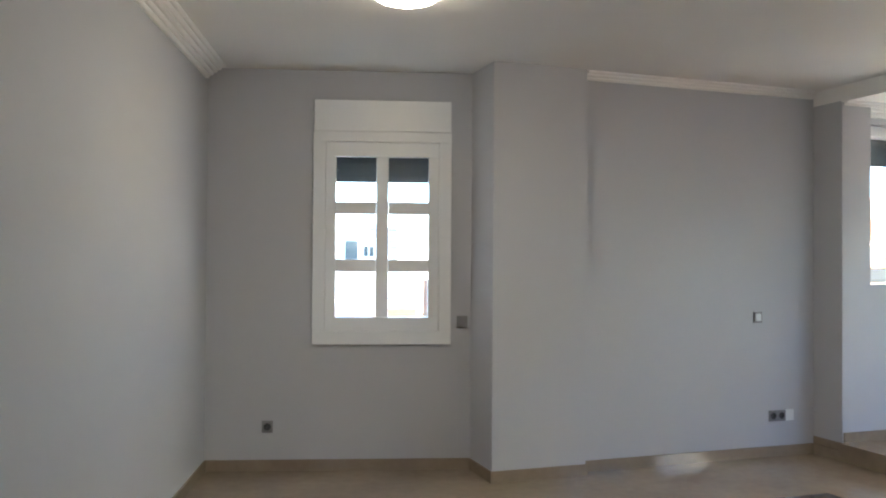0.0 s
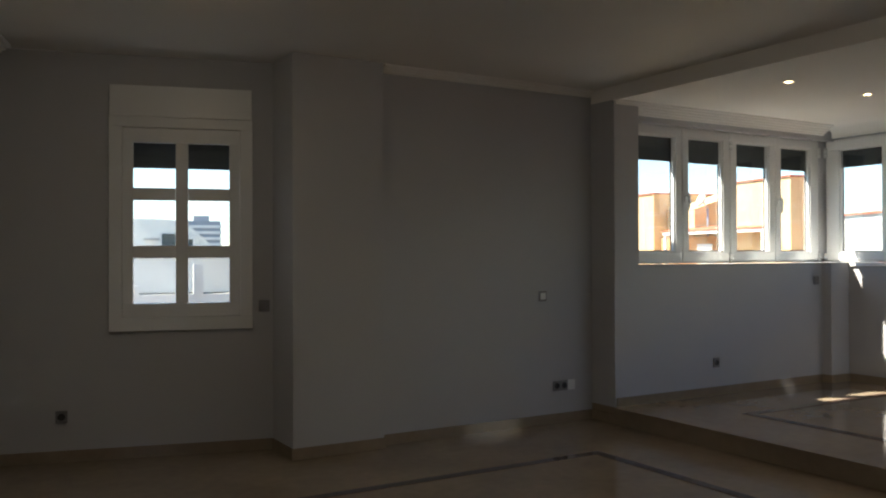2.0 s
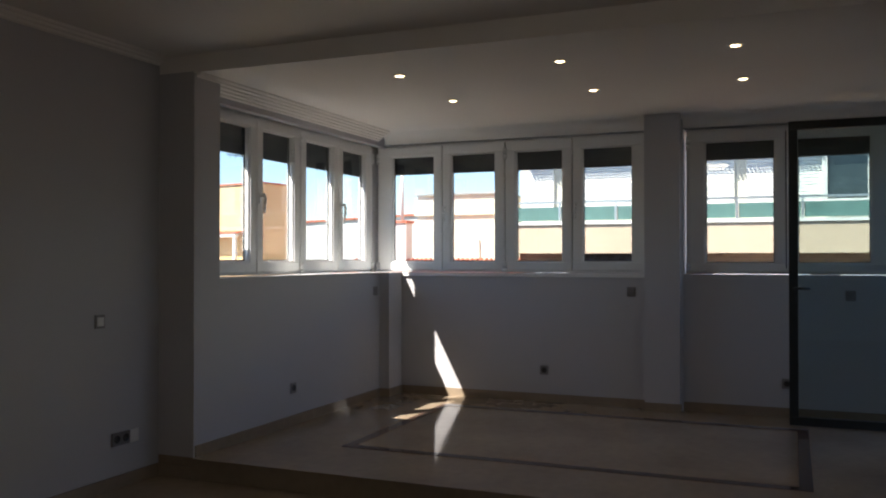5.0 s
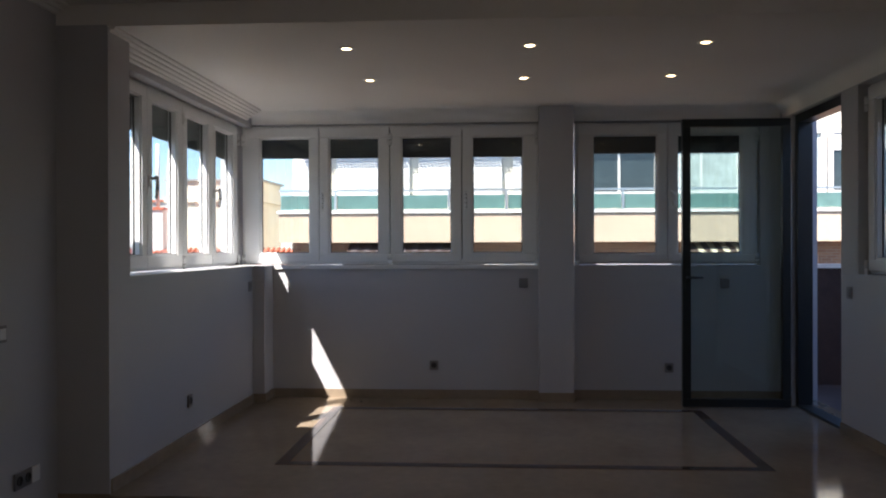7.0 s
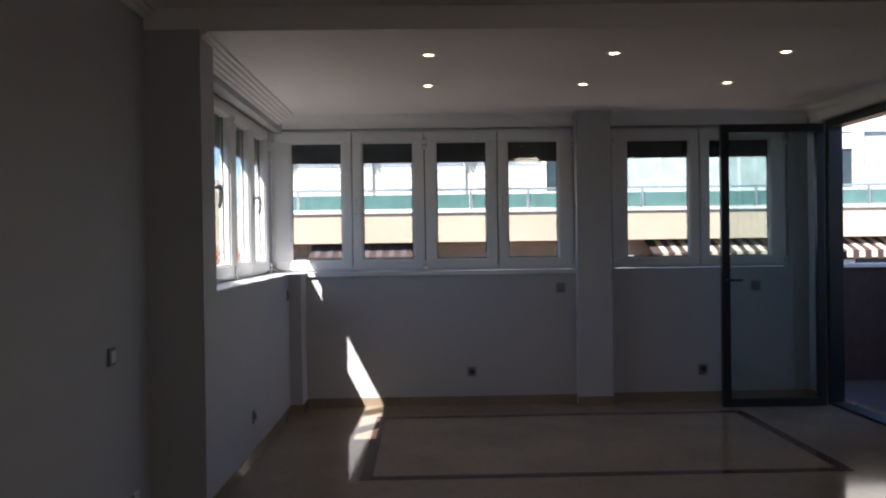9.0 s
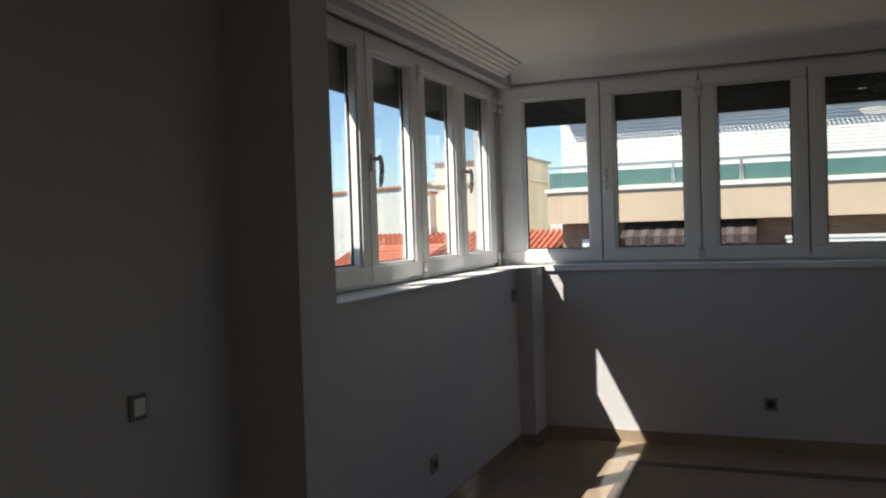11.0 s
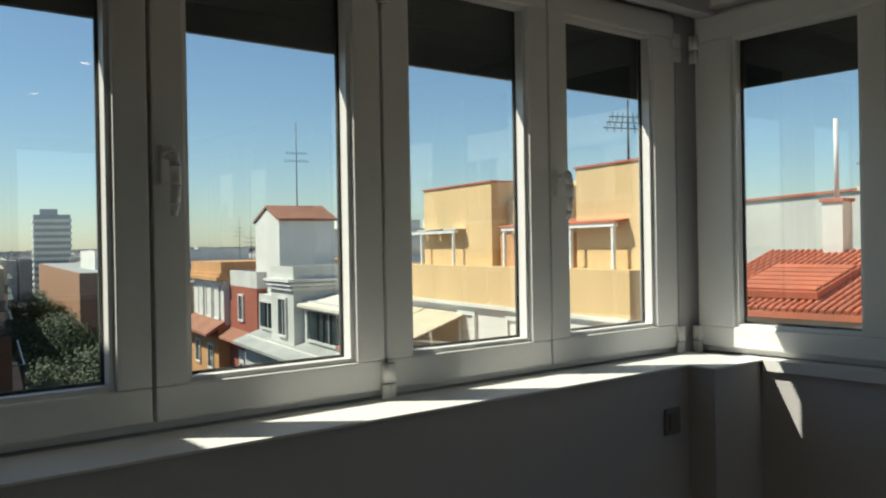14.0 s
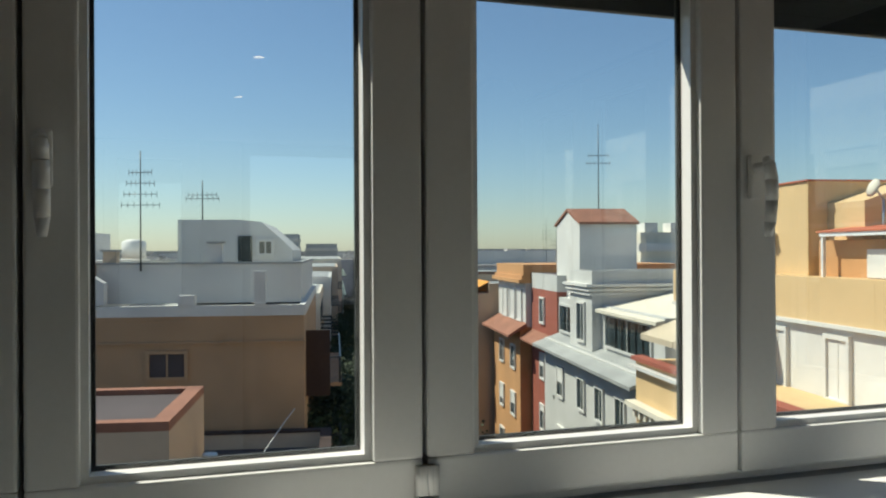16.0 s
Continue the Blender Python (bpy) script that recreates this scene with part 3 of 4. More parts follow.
def ceiling_lamp(x, y):
    c = thing("ceiling_lamp", "round flush ceiling lamp with lit opal glass", "ceiling light", pose(x, y, ZL), "flush lamps on the living-room ceiling")
    bm = bmesh.new()
    lathe(bm, (0, 0, 0), [(0.0, -0.085), (0.08, -0.083), (0.14, -0.07), (0.165, -0.045), (0.17, -0.02)], 36)
    part("shade", bm, OPAL, c, "lit opal glass bowl")
    bm = bmesh.new()
    lathe(bm, (0, 0, 0), [(0.17, -0.022), (0.178, -0.02), (0.178, 0.0), (0.15, 0.0)], 36)
    part("rim", bm, STEEL, c)
    return c


ceiling_lamp(-6.57, -1.06)
ceiling_lamp(-4.7, -2.6)


# ---- outside: streets laid out along u (ahead) and v (to the side) ----
TURN = -11.0
OUT = pose(-1.75, -1.17, 0, 0, 0, TURN)   # local y is u, local x is v
GROUND = -21.0
bm = bmesh.new()
box(bm, -2500, 2500, -2500, 2500, GROUND - 0.5, GROUND)
thing("ground", "dark asphalt street level far below", "ground", kind="structure", bm=bm, mat=ASPHALT)


def facade_window(ob, face, c, z, w, h, depth, surround, glass=None, shutter=0.0):
    """A recessed window on a face of a house. face: 'v' looks along -x, 'u' looks along -y. c: (plane, centre along the face)."""
    plane, s = c
    def dims(a0, a1, d0, d1, z0, z1):
        return (plane + d0, plane + d1, a0, a1, z0, z1) if face == "v" else (a0, a1, plane + d0, plane + d1, z0, z1)
    bm = bmesh.new()
    t = 0.12
    for b in ((s - w / 2 - t, s + w / 2 + t, z - t, z), (s - w / 2 - t, s + w / 2 + t, z + h, z + h + t), (s - w / 2 - t, s - w / 2, z, z + h), (s + w / 2, s + w / 2 + t, z, z + h)):
        box(bm, *dims(b[0], b[1], -0.10, 0.06, b[2], b[3]))
    box(bm, *dims(s - 0.03, s + 0.03, -0.045, 0.0, z, z + h))
    win = part("window", bm, surround, ob)
    boxpart("pane", dims(s - w / 2, s + w / 2, -0.03, 0.03, z, z + h), glass or WINDARK, win)
    if shutter > 0:
        boxpart("shutter", dims(s - w / 2, s + w / 2, -0.07, -0.035, z + h * (1 - shutter), z + h), SHUTTER, win)
    return win


def house(name, label, v0, v1, u0, u1, ztop, mat, roof=None, cap=None, cap_h=0.25, over=0.2, m=None, z0=None):
    h = thing(name, label, "building", OUT if m is None else m)
    boxpart("wall", (v0, v1, u0, u1, GROUND if z0 is None else z0, ztop), mat, h)
    if cap:
        bm = bmesh.new()
        box(bm, v0 - over, v1 + over, u0 - over, u1 + over, ztop, ztop + cap_h)
        box(bm, v0 - over * 0.5, v1 + over * 0.5, u0 - over * 0.5, u1 + over * 0.5, ztop - cap_h, ztop - 0.002)
        part("cornice", bm, cap, h)
    if roof:
        boxpart("roof", (v0 + 0.3, v1 - 0.3, u0 + 0.3, u1 - 0.3, ztop + (cap_h if cap else 0), ztop + (cap_h if cap else 0) + 0.05), roof, h)
    return h


def parapet(h, v0, v1, u0, u1, z0, z1, mat, t=0.22, coping=None, name="parapet"):
    bm = bmesh.new()
    for b in ((v0, v1, u0, u0 + t), (v0, v1, u1 - t, u1), (v0, v0 + t, u0 + t, u1 - t), (v1 - t, v1, u0 + t, u1 - t)):
        box(bm, *b, z0, z1)
    p = part(name, bm, mat, h)
    if coping:
        bm = bmesh.new()
        for b in ((v0 - 0.05, v1 + 0.05, u0 - 0.05, u0 + t + 0.05), (v0 - 0.05, v1 + 0.05, u1 - t - 0.05, u1 + 0.05), (v0 - 0.05, v0 + t + 0.05, u0 + t + 0.05, u1 - t - 0.05), (v1 - t - 0.05, v1 + 0.05, u0 + t + 0.05, u1 - t - 0.05)):
            box(bm, *b, z1, z1 + 0.08)
        part("coping", bm, coping, p)
    return p


def antenna(v, u, z, h, bars=5, name="tv_antenna", label="thin metal rooftop antenna mast"):
    a = thing(name, label, "antenna", OUT @ pose(v, u, z))
    bm = bmesh.new()
    cyl(bm, (0, 0, 0), (0, 0, h), 0.035, 0.02, 8)
    part("mast", bm, ALU, a)
    for k in range(bars):
        bm = bmesh.new()
        zz = h * (0.55 + 0.09 * k)
        w = 0.75 - 0.10 * k
        cyl(bm, (-w, 0.1, zz), (w, -0.1, zz), 0.015, n=6)
        for j in range(-3, 4):
            cyl(bm, (j * w / 3.2, 0, zz - 0.12), (j * w / 3.2, 0, zz + 0.12), 0.010, n=6)
        part("element", bm, ALU, a)
    return a


# peach building across the yard, its blank wall towards the gallery
hp = house("apartment_building", "peach rendered building with white roof parapet", -13.0, -1.15, 32.0, 52.0, -0.75, PEACH, ROOFGREY)
parapet(hp, -9.2, -1.10, 31.95, 51.0, -0.748, -0.35, WHITEWALL)
parapet(hp, -9.0, -1.3, 33.6, 50.0, -0.349, 1.15, WHITEWALL, name="roof_wall", coping=ROOFGREY)
boxpart("wall", (-13.4, -9.25, 31.8, 44.0, GROUND, 1.2), PEACH, hp)
boxpart("coping", (-13.45, -9.2, 31.75, 44.0, 1.202, 1.30), WHITEWALL, hp)
boxpart("pillar", (-2.95, -2.55, 31.9, 32.3, -0.35, 0.9), WHITEWALL, hp)
boxpart("chimney", (-5.7, -5.1, 31.9, 32.3, -0.35, 0.02), WHITEWALL, hp)
bm = bmesh.new()
prism(bm, [(-9.1, -0.3), (-9.1, 1.0), (-8.3, 0.5), (-8.3, -0.3)], 31.93, 32.4, "y")
part("buttress", bm, WHITEWALL, hp)
win = facade_window(hp, "u", (31.97, -6.1), -2.95, 1.25, 0.85, 0.1, PEACH, glass=ROOFDARK)
boxpart("ledge", (-13.0, -1.1, 31.9, 32.0, -1.75, -1.68), PEACH, hp)
cable = bmesh.new()
for k in range(12):
    a, b = k / 12, (k + 1) / 12
    cyl(cable, (-1.5 - 1.9 * a, 31.8 - 5.2 * a, -4.2 - 2.3 * a + 0.5 * a * (1 - a)), (-1.5 - 1.9 * b, 31.8 - 5.2 * b, -4.2 - 2.3 * b + 0.5 * b * (1 - b)), 0.02, n=6)
thing("cable", "pale cable hanging across the yard", "cable", OUT, bm=cable, mat=SHUTTER)
bm = bmesh.new()
cyl(bm, (-9.8, 31.75, -8.0), (-9.8, 31.75, 0.2), 0.06, n=8)
part("drainpipe", bm, PEACH, hp)
# white roof house with a sloping side
hw = thing("roof_house", "white rooftop house with door and small window", "building", OUT)
bm = bmesh.new()
prism(bm, [(-6.6, -0.3), (-6.6, 3.0), (-4.0, 3.0), (-3.1, 2.9), (-2.2, 2.1), (-1.8, 1.7), (-1.8, -0.3)], 37.0, 46.0, "y")
part("wall", bm, WHITEWALL, hw)
boxpart("door", (-4.1, -3.5, 36.93, 36.99, -0.3, 2.3), WINDARK, hw)
facade_window(hw, "u", (36.97, -2.95), 1.55, 0.5, 0.5, 0.1, WHITEWALL)
hw2 = house("roof_house", "small white rooftop stair house", -12.6, -10.6, 38.0, 42.0, 2.5, WHITEWALL, z0=0.9)
antenna(-7.35, 33.5, 0.9, 4.6, 4)
antenna(-5.8, 38.5, 3.0, 1.8, 2)
# side balconies of the peach building towards the street
for k in range(5):
    z = -2.0 - 3.1 * k
    bal = boxpart("balcony", (-1.15, 0.25, 34.0, 44.0, z - 1.75, z - 1.6), PEACH, hp)
    bm = bmesh.new()
    for j in range(26):
        cyl(bm, (0.2, 34.05 + j * 0.39, z - 1.6), (0.2, 34.05 + j * 0.39, z - 0.6), 0.02, n=6)
    for j in range(4):
        cyl(bm, (-1.1 + j * 0.42, 34.05, z - 1.6), (-1.1 + j * 0.42, 34.05, z - 0.6), 0.02, n=6)
    box(bm, -1.12, 0.24, 34.02, 34.08, z - 0.62, z - 0.57)
    box(bm, 0.17, 0.23, 34.08, 44.0, z - 0.62, z - 0.57)
    part("railing", bm, ALU, bal)
boxpart("wall_panel", (-1.148, -0.2, 33.9, 33.98, -4.1, -1.5), DARKBRICK, hp)
# low service roof nearer, with a rimmed chimney block
hl = house("low_roof_building", "low building with dark felt roof", -14.0, -0.2, 20.0, 31.7, -5.6, DARKBRICK, ROOFDARK)
parapet(hl, -14.0, -0.2, 20.0, 31.7, -5.6, -5.0, BEIGE, t=0.3, coping=DARKBRICK)
hb = house("chimney_block", "white roof block with terracotta rim", -5.3, -2.55, 13.5, 17.0, -1.15, BEIGE, ROOFDARK)
parapet(hb, -5.3, -2.55, 13.5, 17.0, -1.148, -1.0, OLDTILE, t=0.28)
for k in range(3):
    bm = bmesh.new()
    cyl(bm, (-2.3 + 0.25 * k, 16.0, -6.5), (-2.3 + 0.25 * k, 16.0, -2.2 - 0.1 * k), 0.09)
    cyl(bm, (-2.3 + 0.25 * k, 16.0, -2.2 - 0.1 * k), (-2.3 + 0.25 * k, 16.0, -2.1 - 0.1 * k), 0.14)
    thing("vent_pipe", "grey metal roof vent pipe", "pipe", OUT, "vent pipes by the chimney block", bm=bm, mat=STEEL)

# right-hand side of the street: orange, red, grey, ochre fronts
V = 12.5
def front_windows(h, us, zs, w=1.0, hh=1.5, plane=V, sh=(0.0, 0.5, 0.25, 0.0, 0.7), sur=WHITEWALL):
    k = 0
    for u in us:
        for z in zs:
            facade_window(h, "v", (plane - 0.02, u), z, w, hh, 0.1, sur, shutter=sh[k % len(sh)])
            k += 1


ho = house("apartment_building", "orange rendered apartment house with tiled eaves", V, 24, 56.5, 66.0, -3.6, ORANGE)
boxpart("attic", (V + 0.4, 24, 56.5, 66.0, -3.598, -0.6), WHITEWALL, ho)
bm = bmesh.new()
box(bm, V - 0.1, 24.2, 56.3, 66.2, -0.598, -0.35)
box(bm, V + 0.1, 24, 56.4, 66.1, -0.348, -0.1)
box(bm, V + 0.25, 24, 56.5, 66.0, -0.098, 0.65)
part("cornice", bm, ORANGE, ho)
bm = bmesh.new()
prism(bm, [(V - 0.9, -4.1), (V + 0.4, -3.3), (V + 0.4, -3.58), (V - 0.9, -4.25)], 56.2, 66.3, "y")
part("tiled_eaves", bm, OLDTILE, ho)
front_windows(ho, (58.6, 62.6), (-6.6, -9.9, -13.2), w=1.3)
for u in (58.3, 60.6, 63.2):
    facade_window(ho, "v", (V + 0.38, u), -3.2, 1.5, 2.1, 0.1, WHITEWALL, glass=SHUTTER)
hr = house("apartment_building", "brick-red rendered apartment house", V + 0.8, 24, 49.8, 56.4, -0.9, REDWALL)
parapet(hr, V + 0.8, 24, 49.8, 56.4, -0.898, 0.1, GREYWALL)
front_windows(hr, (53.3,), (-3.0, -6.6, -9.9, -13.2), plane=V + 0.8)
bm = bmesh.new()
prism(bm, [(V - 0.1, -4.3), (V + 0.8, -3.7), (V + 0.8, -3.9), (V - 0.1, -4.4)], 49.8, 56.4, "y")
part("tiled_eaves", bm, OLDTILE, hr)

hg = house("apartment_building", "pale grey apartment house with attic glazing", V, 26, 33.2, 49.7, -3.6, GREYWALL)
bm = bmesh.new()
prism(bm, [(V - 0.7, -3.95), (V + 0.9, -3.35), (V + 0.9, -3.58), (V - 0.7, -4.1)], 33.0, 49.9, "y")
part("eaves", bm, ROOFGREY, hg)
boxpart("attic", (V + 0.9, 26, 33.2, 49.7, -3.598, -1.2), GREYWALL, hg)
boxpart("tower", (V + 0.4, 26, 41.5, 45.5, -3.596, 0.1), GREYWALL, hg)
bm = bmesh.new()
for k in range(3):
    box(bm, V + 0.05 + 0.1 * k, 26.2, 41.2 + 0.1 * k, 45.8 - 0.1 * k, -0.25 - 0.22 * k, -0.10 - 0.22 * k)
part("cornice", bm, WHITEWALL, hg)
parapet(hg, V + 0.4, 24, 41.5, 45.5, 0.102, 0.55, GREYWALL)
bm = bmesh.new()
prism(bm, [(V + 0.5, -1.35), (V + 5.5, -0.4), (V + 5.5, -0.6), (V + 0.5, -1.5)], 33.2, 41.3, "y")
part("roof", bm, CREAM, hg)
facade_window(hg, "v", (V + 0.38, 43.3), -3.1, 1.2, 1.9, 0.1, WHITEWALL)
for u0, u1 in ((34.6, 40.6), (46.3, 49.2)):
    facade_window(hg, "v", (V + 0.88, (u0 + u1) / 2), -3.1, u1 - u0, 1.45, 0.1, GREYWALL)
    n = int((u1 - u0) / 0.9)
    for k in range(1, n):
        boxpart("mullion", (V + 0.78, V + 0.84, u0 + k * 0.9 - 0.03, u0 + k * 0.9 + 0.03, -3.1, -1.65), ALU, hg)
front_windows(hg, (36.0, 42.0, 46.0), (-6.5, -9.8, -13.1), w=1.1)
front_windows(hg, (39.0,), (-6.5, -9.8, -13.1), w=1.1)

for z in (-6.5, -9.8):
    facade_window(hg, "u", (33.18, 14.6), z, 1.0, 1.5, 0.1, WHITEWALL, shutter=0.3)
for u in (34.6, 38.0, 47.6):
    for z in (-6.9, -10.2):
        boxpart("air_grille", (V - 0.06, V, u - 0.12, u + 0.12, z, z + 0.2), ROOFGREY, hg)

# white tower house behind
ht = thing("roof_tower", "white gabled roof tower with red tiles", "building", OUT)
bm = bmesh.new()
prism(bm, [(47.0, -2.0), (47.0, 3.1), (49.4, 3.9), (52.0, 3.1), (52.0, -2.0)], 13.9, 17.3, "x")
part("wall", bm, WHITEWALL, ht)
bm = bmesh.new()
for a0, a1 in (((46.8, 3.10), (49.4, 3.98)), ((52.2, 3.10), (49.4, 3.98))):
    prism(bm, [(a0[0], a0[1]), (a1[0], a1[1]), (a1[0], a1[1] + 0.14), (a0[0], a0[1] + 0.14)], 13.8, 17.4, "x")
part("tiled_roof", bm, OLDTILE, ht)
antenna(15.8, 49.4, 4.0, 5.2, 2)
antenna(20.5, 48.0, -0.5, 6.0, 1)

# ochre terraces, nearer on the right
hy = house("terrace_house", "ochre rendered house with white terrace wall", 13.0, 18.5, 19.0, 31.0, -0.35, WHITEWALL)
boxpart("wall", (13.0, 14.8, 15.5, 18.998, GROUND, -0.35), WHITEWALL, hy)
boxpart("wall_band", (12.9, 14.9, 15.4, 18.896, -0.348, 0.85), YELLOW, hy)
boxpart("wall_band", (12.9, 18.6, 18.9, 31.1, -0.348, 0.85), YELLOW, hy)
boxpart("string_course", (12.82, 13.0, 15.4, 31.1, -0.46, -0.352), WHITEWALL, hy)
for u in (17.5, 20.5, 23.5):
    facade_window(hy, "v", (12.98, u), -2.3, 0.9, 1.55, 0.1, WHITEWALL, glass=SHUTTER)
bm = bmesh.new()
prism(bm, [(14.0, 0.852), (14.0, 2.9), (16.2, 3.6), (18.6, 2.7), (18.6, 0.852)], 20.9, 25.0, "y")
part("upper_block", bm, YELLOW, hy)
boxpart("upper_block", (13.4, 18.0, 22.6, 27.4, 0.852, 3.55), YELLOW, hy)
boxpart("upper_block", (13.6, 14.9, 15.6, 18.4, 0.852, 3.6), YELLOW, hy)
boxpart("coping", (13.35, 18.05, 22.55, 27.45, 3.552, 3.60), TILE, hy)
boxpart("coping", (13.55, 14.95, 15.55, 18.45, 3.602, 3.65), TILE, hy)
boxpart("terrace_recess", (13.6, 18.0, 18.6, 22.4, 0.852, 1.85), ORANGE, hy)
boxpart("shutter_door", (13.52, 13.58, 19.3, 20.1, 0.87, 1.6), SHUTTER, hy)
bm = bmesh.new()
for u in (24.6, 27.0, 30.2):
    box(bm, 13.05, 13.13, u - 0.04, u + 0.04, 0.4, 1.95)
box(bm, 13.02, 13.16, 24.4, 30.6, 1.95, 2.05)
part("pergola_post", bm, PVC, hy)
for u in (24.3, 25.3, 26.3, 27.3, 28.3, 29.3, 30.3):
    boxpart("pergola_slat", (13.0, 15.6, u, u + 0.9, 2.06, 2.10), GREENGLASS if int(u) % 2 else SHUTTER, hy)
bm = bmesh.new()
for u in (16.4, 18.2, 21.6):
    box(bm, 13.2, 13.29, u - 0.045, u + 0.045, 0.855, 1.95)
box(bm, 13.18, 13.31, 16.3, 21.7, 1.95, 2.05)
part("pergola_post", bm, PVC, hy)
bm = bmesh.new()
prism(bm, [(13.15, 2.055), (14.8, 2.25), (14.8, 2.30), (13.15, 2.10)], 16.2, 21.8, "y")
part("pergola_roof", bm, TILE, hy)
hy2 = house("terrace_house", "lower ochre building with red-brown coping", 10.8, 12.98, 12.0, 29.5, -2.35, YELLOW)
boxpart("coping", (10.65, 11.1, 11.9, 29.6, -2.348, -2.2), REDWALL, hy2)
boxpart("cornice", (10.55, 10.79, 11.9, 29.6, -2.62, -2.5), WHITEWALL, hy2)
bm = bmesh.new()
for k in range(33):
    box(bm, 10.5, 10.79, 12.2 + 0.52 * k, 12.4 + 0.52 * k, -4.3, -4.0)
box(bm, 10.4, 10.79, 11.9, 29.6, -3.98, -3.8)
part("bracket_cornice", bm, CREAM, hy2)
front_windows(hy2, (15, 19, 23, 27), (-6.6, -9.9), plane=10.8)
for u in (23.6, 26.6):
    aw = thing("awning", "cream canvas terrace awning on metal arms", "awning", OUT, "terrace awnings")
    bm = bmesh.new()
    prism(bm, [(11.0, -1.45), (12.95, -0.75), (12.95, -0.71), (11.0, -1.41)], u, u + 2.9, "y")
    box(bm, 10.98, 11.02, u, u + 2.9, -1.62, -1.42)
    part("canvas", bm, CANVAS, aw)
    bm = bmesh.new()
    cyl(bm, (11.05, u + 0.1, -1.5), (12.9, u + 0.1, -1.7), 0.025, n=8)
    cyl(bm, (11.05, u + 2.8, -1.5), (12.9, u + 2.8, -1.7), 0.025, n=8)
    part("arm", bm, PVC, aw)
antenna(14.3, 17.0, 3.65, 1.7, 3)
sd = thing("satellite_dish", "round white satellite dish on a roof", "satellite dish", OUT @ pose(13.9, 20.4, 3.2))
bm = bmesh.new()
lathe(bm, (0, 0, 0), [(0.0, 0.08), (0.14, 0.06), (0.25, 0.0), (0.24, -0.02), (0.0, 0.05)], 24)
bmesh.ops.transform(bm, matrix=Matrix.Rotation(radians(-70), 4, "Y"), verts=bm.verts)
part("dish", bm, CREAM, sd)
bm = bmesh.new()
cyl(bm, (0.05, 0, 0), (0.3, 0, -0.3), 0.03, n=8)
cyl(bm, (0.3, 0, -0.3), (0.3, 0, -1.5), 0.035, n=8)
part("mast", bm, STEEL, sd)
fl = thing("flag", "red and yellow flag on a thin pole", "flag", OUT @ pose(20.5, 40.0, -2.0))
bm = bmesh.new()
cyl(bm, (0, 0, 0), (0, 0, 6.0), 0.04, n=8)
part("pole", bm, STEEL, fl)
for z0, z1, mt in ((4.2, 4.5, FLAGR), (4.5, 5.1, FLAGY), (5.1, 5.4, FLAGR)):
    bm = bmesh.new()
    cols = [[bm.verts.new((0.04 + 0.1 * k, 0.10 * math.sin(k * 0.9), z - 0.05 * k)) for z in (z0, z1)] for k in range(8)]
    for a, b in zip(cols, cols[1:]):
        bm.faces.new((a[0], b[0], b[1], a[1]))
    part("stripe", bm, mt, fl)

# farther houses down the street, balconied with orange awnings
hd = house("apartment_building", "grey balconied apartment block with orange awnings", 11.2, 24, 66.5, 92.0, -1.8, BEIGE, ROOFGREY, z0=GROUND)
parapet(hd, 12.2, 24, 66.5, 92.0, -1.798, -1.0, BEIGE)
for k in range(5):
    z = -5.2 - 3.0 * k
    bal = boxpart("balcony", (9.9, 11.2, 66.6, 91.0, z, z + 1.0), GREYWALL, hd)
    for j in range(4):
        u = 68.5 + 6 * j
        facade_window(hd, "v", (11.18, u), z + 0.2, 2.0, 2.0, 0.1, WHITEWALL, glass=SHUTTER)
    if k < 3:
        bm = bmesh.new()
        for j in range(2):
            prism(bm, [(9.4, z + 1.35), (11.0, z + 2.3), (11.0, z + 2.36), (9.4, z + 1.41)], 67.5 + 8 * j + 2.5 * k, 71.5 + 8 * j + 2.5 * k, "y")
        part("awning", bm, AWNING, hd, "orange canvas awning")
bm = bmesh.new()
prism(bm, [(10.2, -1.9), (12.3, -0.9), (12.3, -0.84), (10.2, -1.84)], 66.8, 72.5, "y")
part("awning", bm, AWNING, hd, "orange canvas awning")
hk = house("apartment_building", "dark brick block beyond the trees", 8.6, 40, 112.0, 215.0, -1.2, BRICK, ROOFGREY)
for j in range(6):
    facade_window(hk, "u", (111.95, 12 + 4.2 * j), -5.5, 2.6, 1.4, 0.1, DARKBRICK)
hk2 = house("apartment_building", "white roof house in the distance", 12, 34, 128.0, 150.0, 1.6, WHITEWALL)
# left-hand street front farther on
for k, (u0, u1, zt, mt) in enumerate(((53, 66, -3.4, BEIGE), (66.2, 84, -1.6, CREAM), (84.2, 108, -0.9, WHITEWALL), (108.2, 140, -0.3, BEIGE), (140.2, 210, 0.4, CREAM))):
    hx = house("apartment_building", "pale apartment house along the street", -22, -1.9 + 0.75 * k, u0, u1, zt, mt, ROOFGREY)
    for j in range(int((u1 - u0) / 4)):
        for i in range(3):
            facade_window_u = u0 + 2 + 4 * j
            bm = bmesh.new()
            box(bm, -1.9 + 0.75 * k - 0.06, -1.9 + 0.75 * k + 0.04, facade_window_u - 0.6, facade_window_u + 0.6, zt - 2.6 - 3.1 * i, zt - 1.0 - 3.1 * i)
            box(bm, -1.9 + 0.75 * k, -1.9 + 0.75 * k + 0.8, facade_window_u - 0.9, facade_window_u + 0.9, zt - 2.9 - 3.1 * i, zt - 2.75 - 3.1 * i)
            part("window", bm, WINDARK, hx)

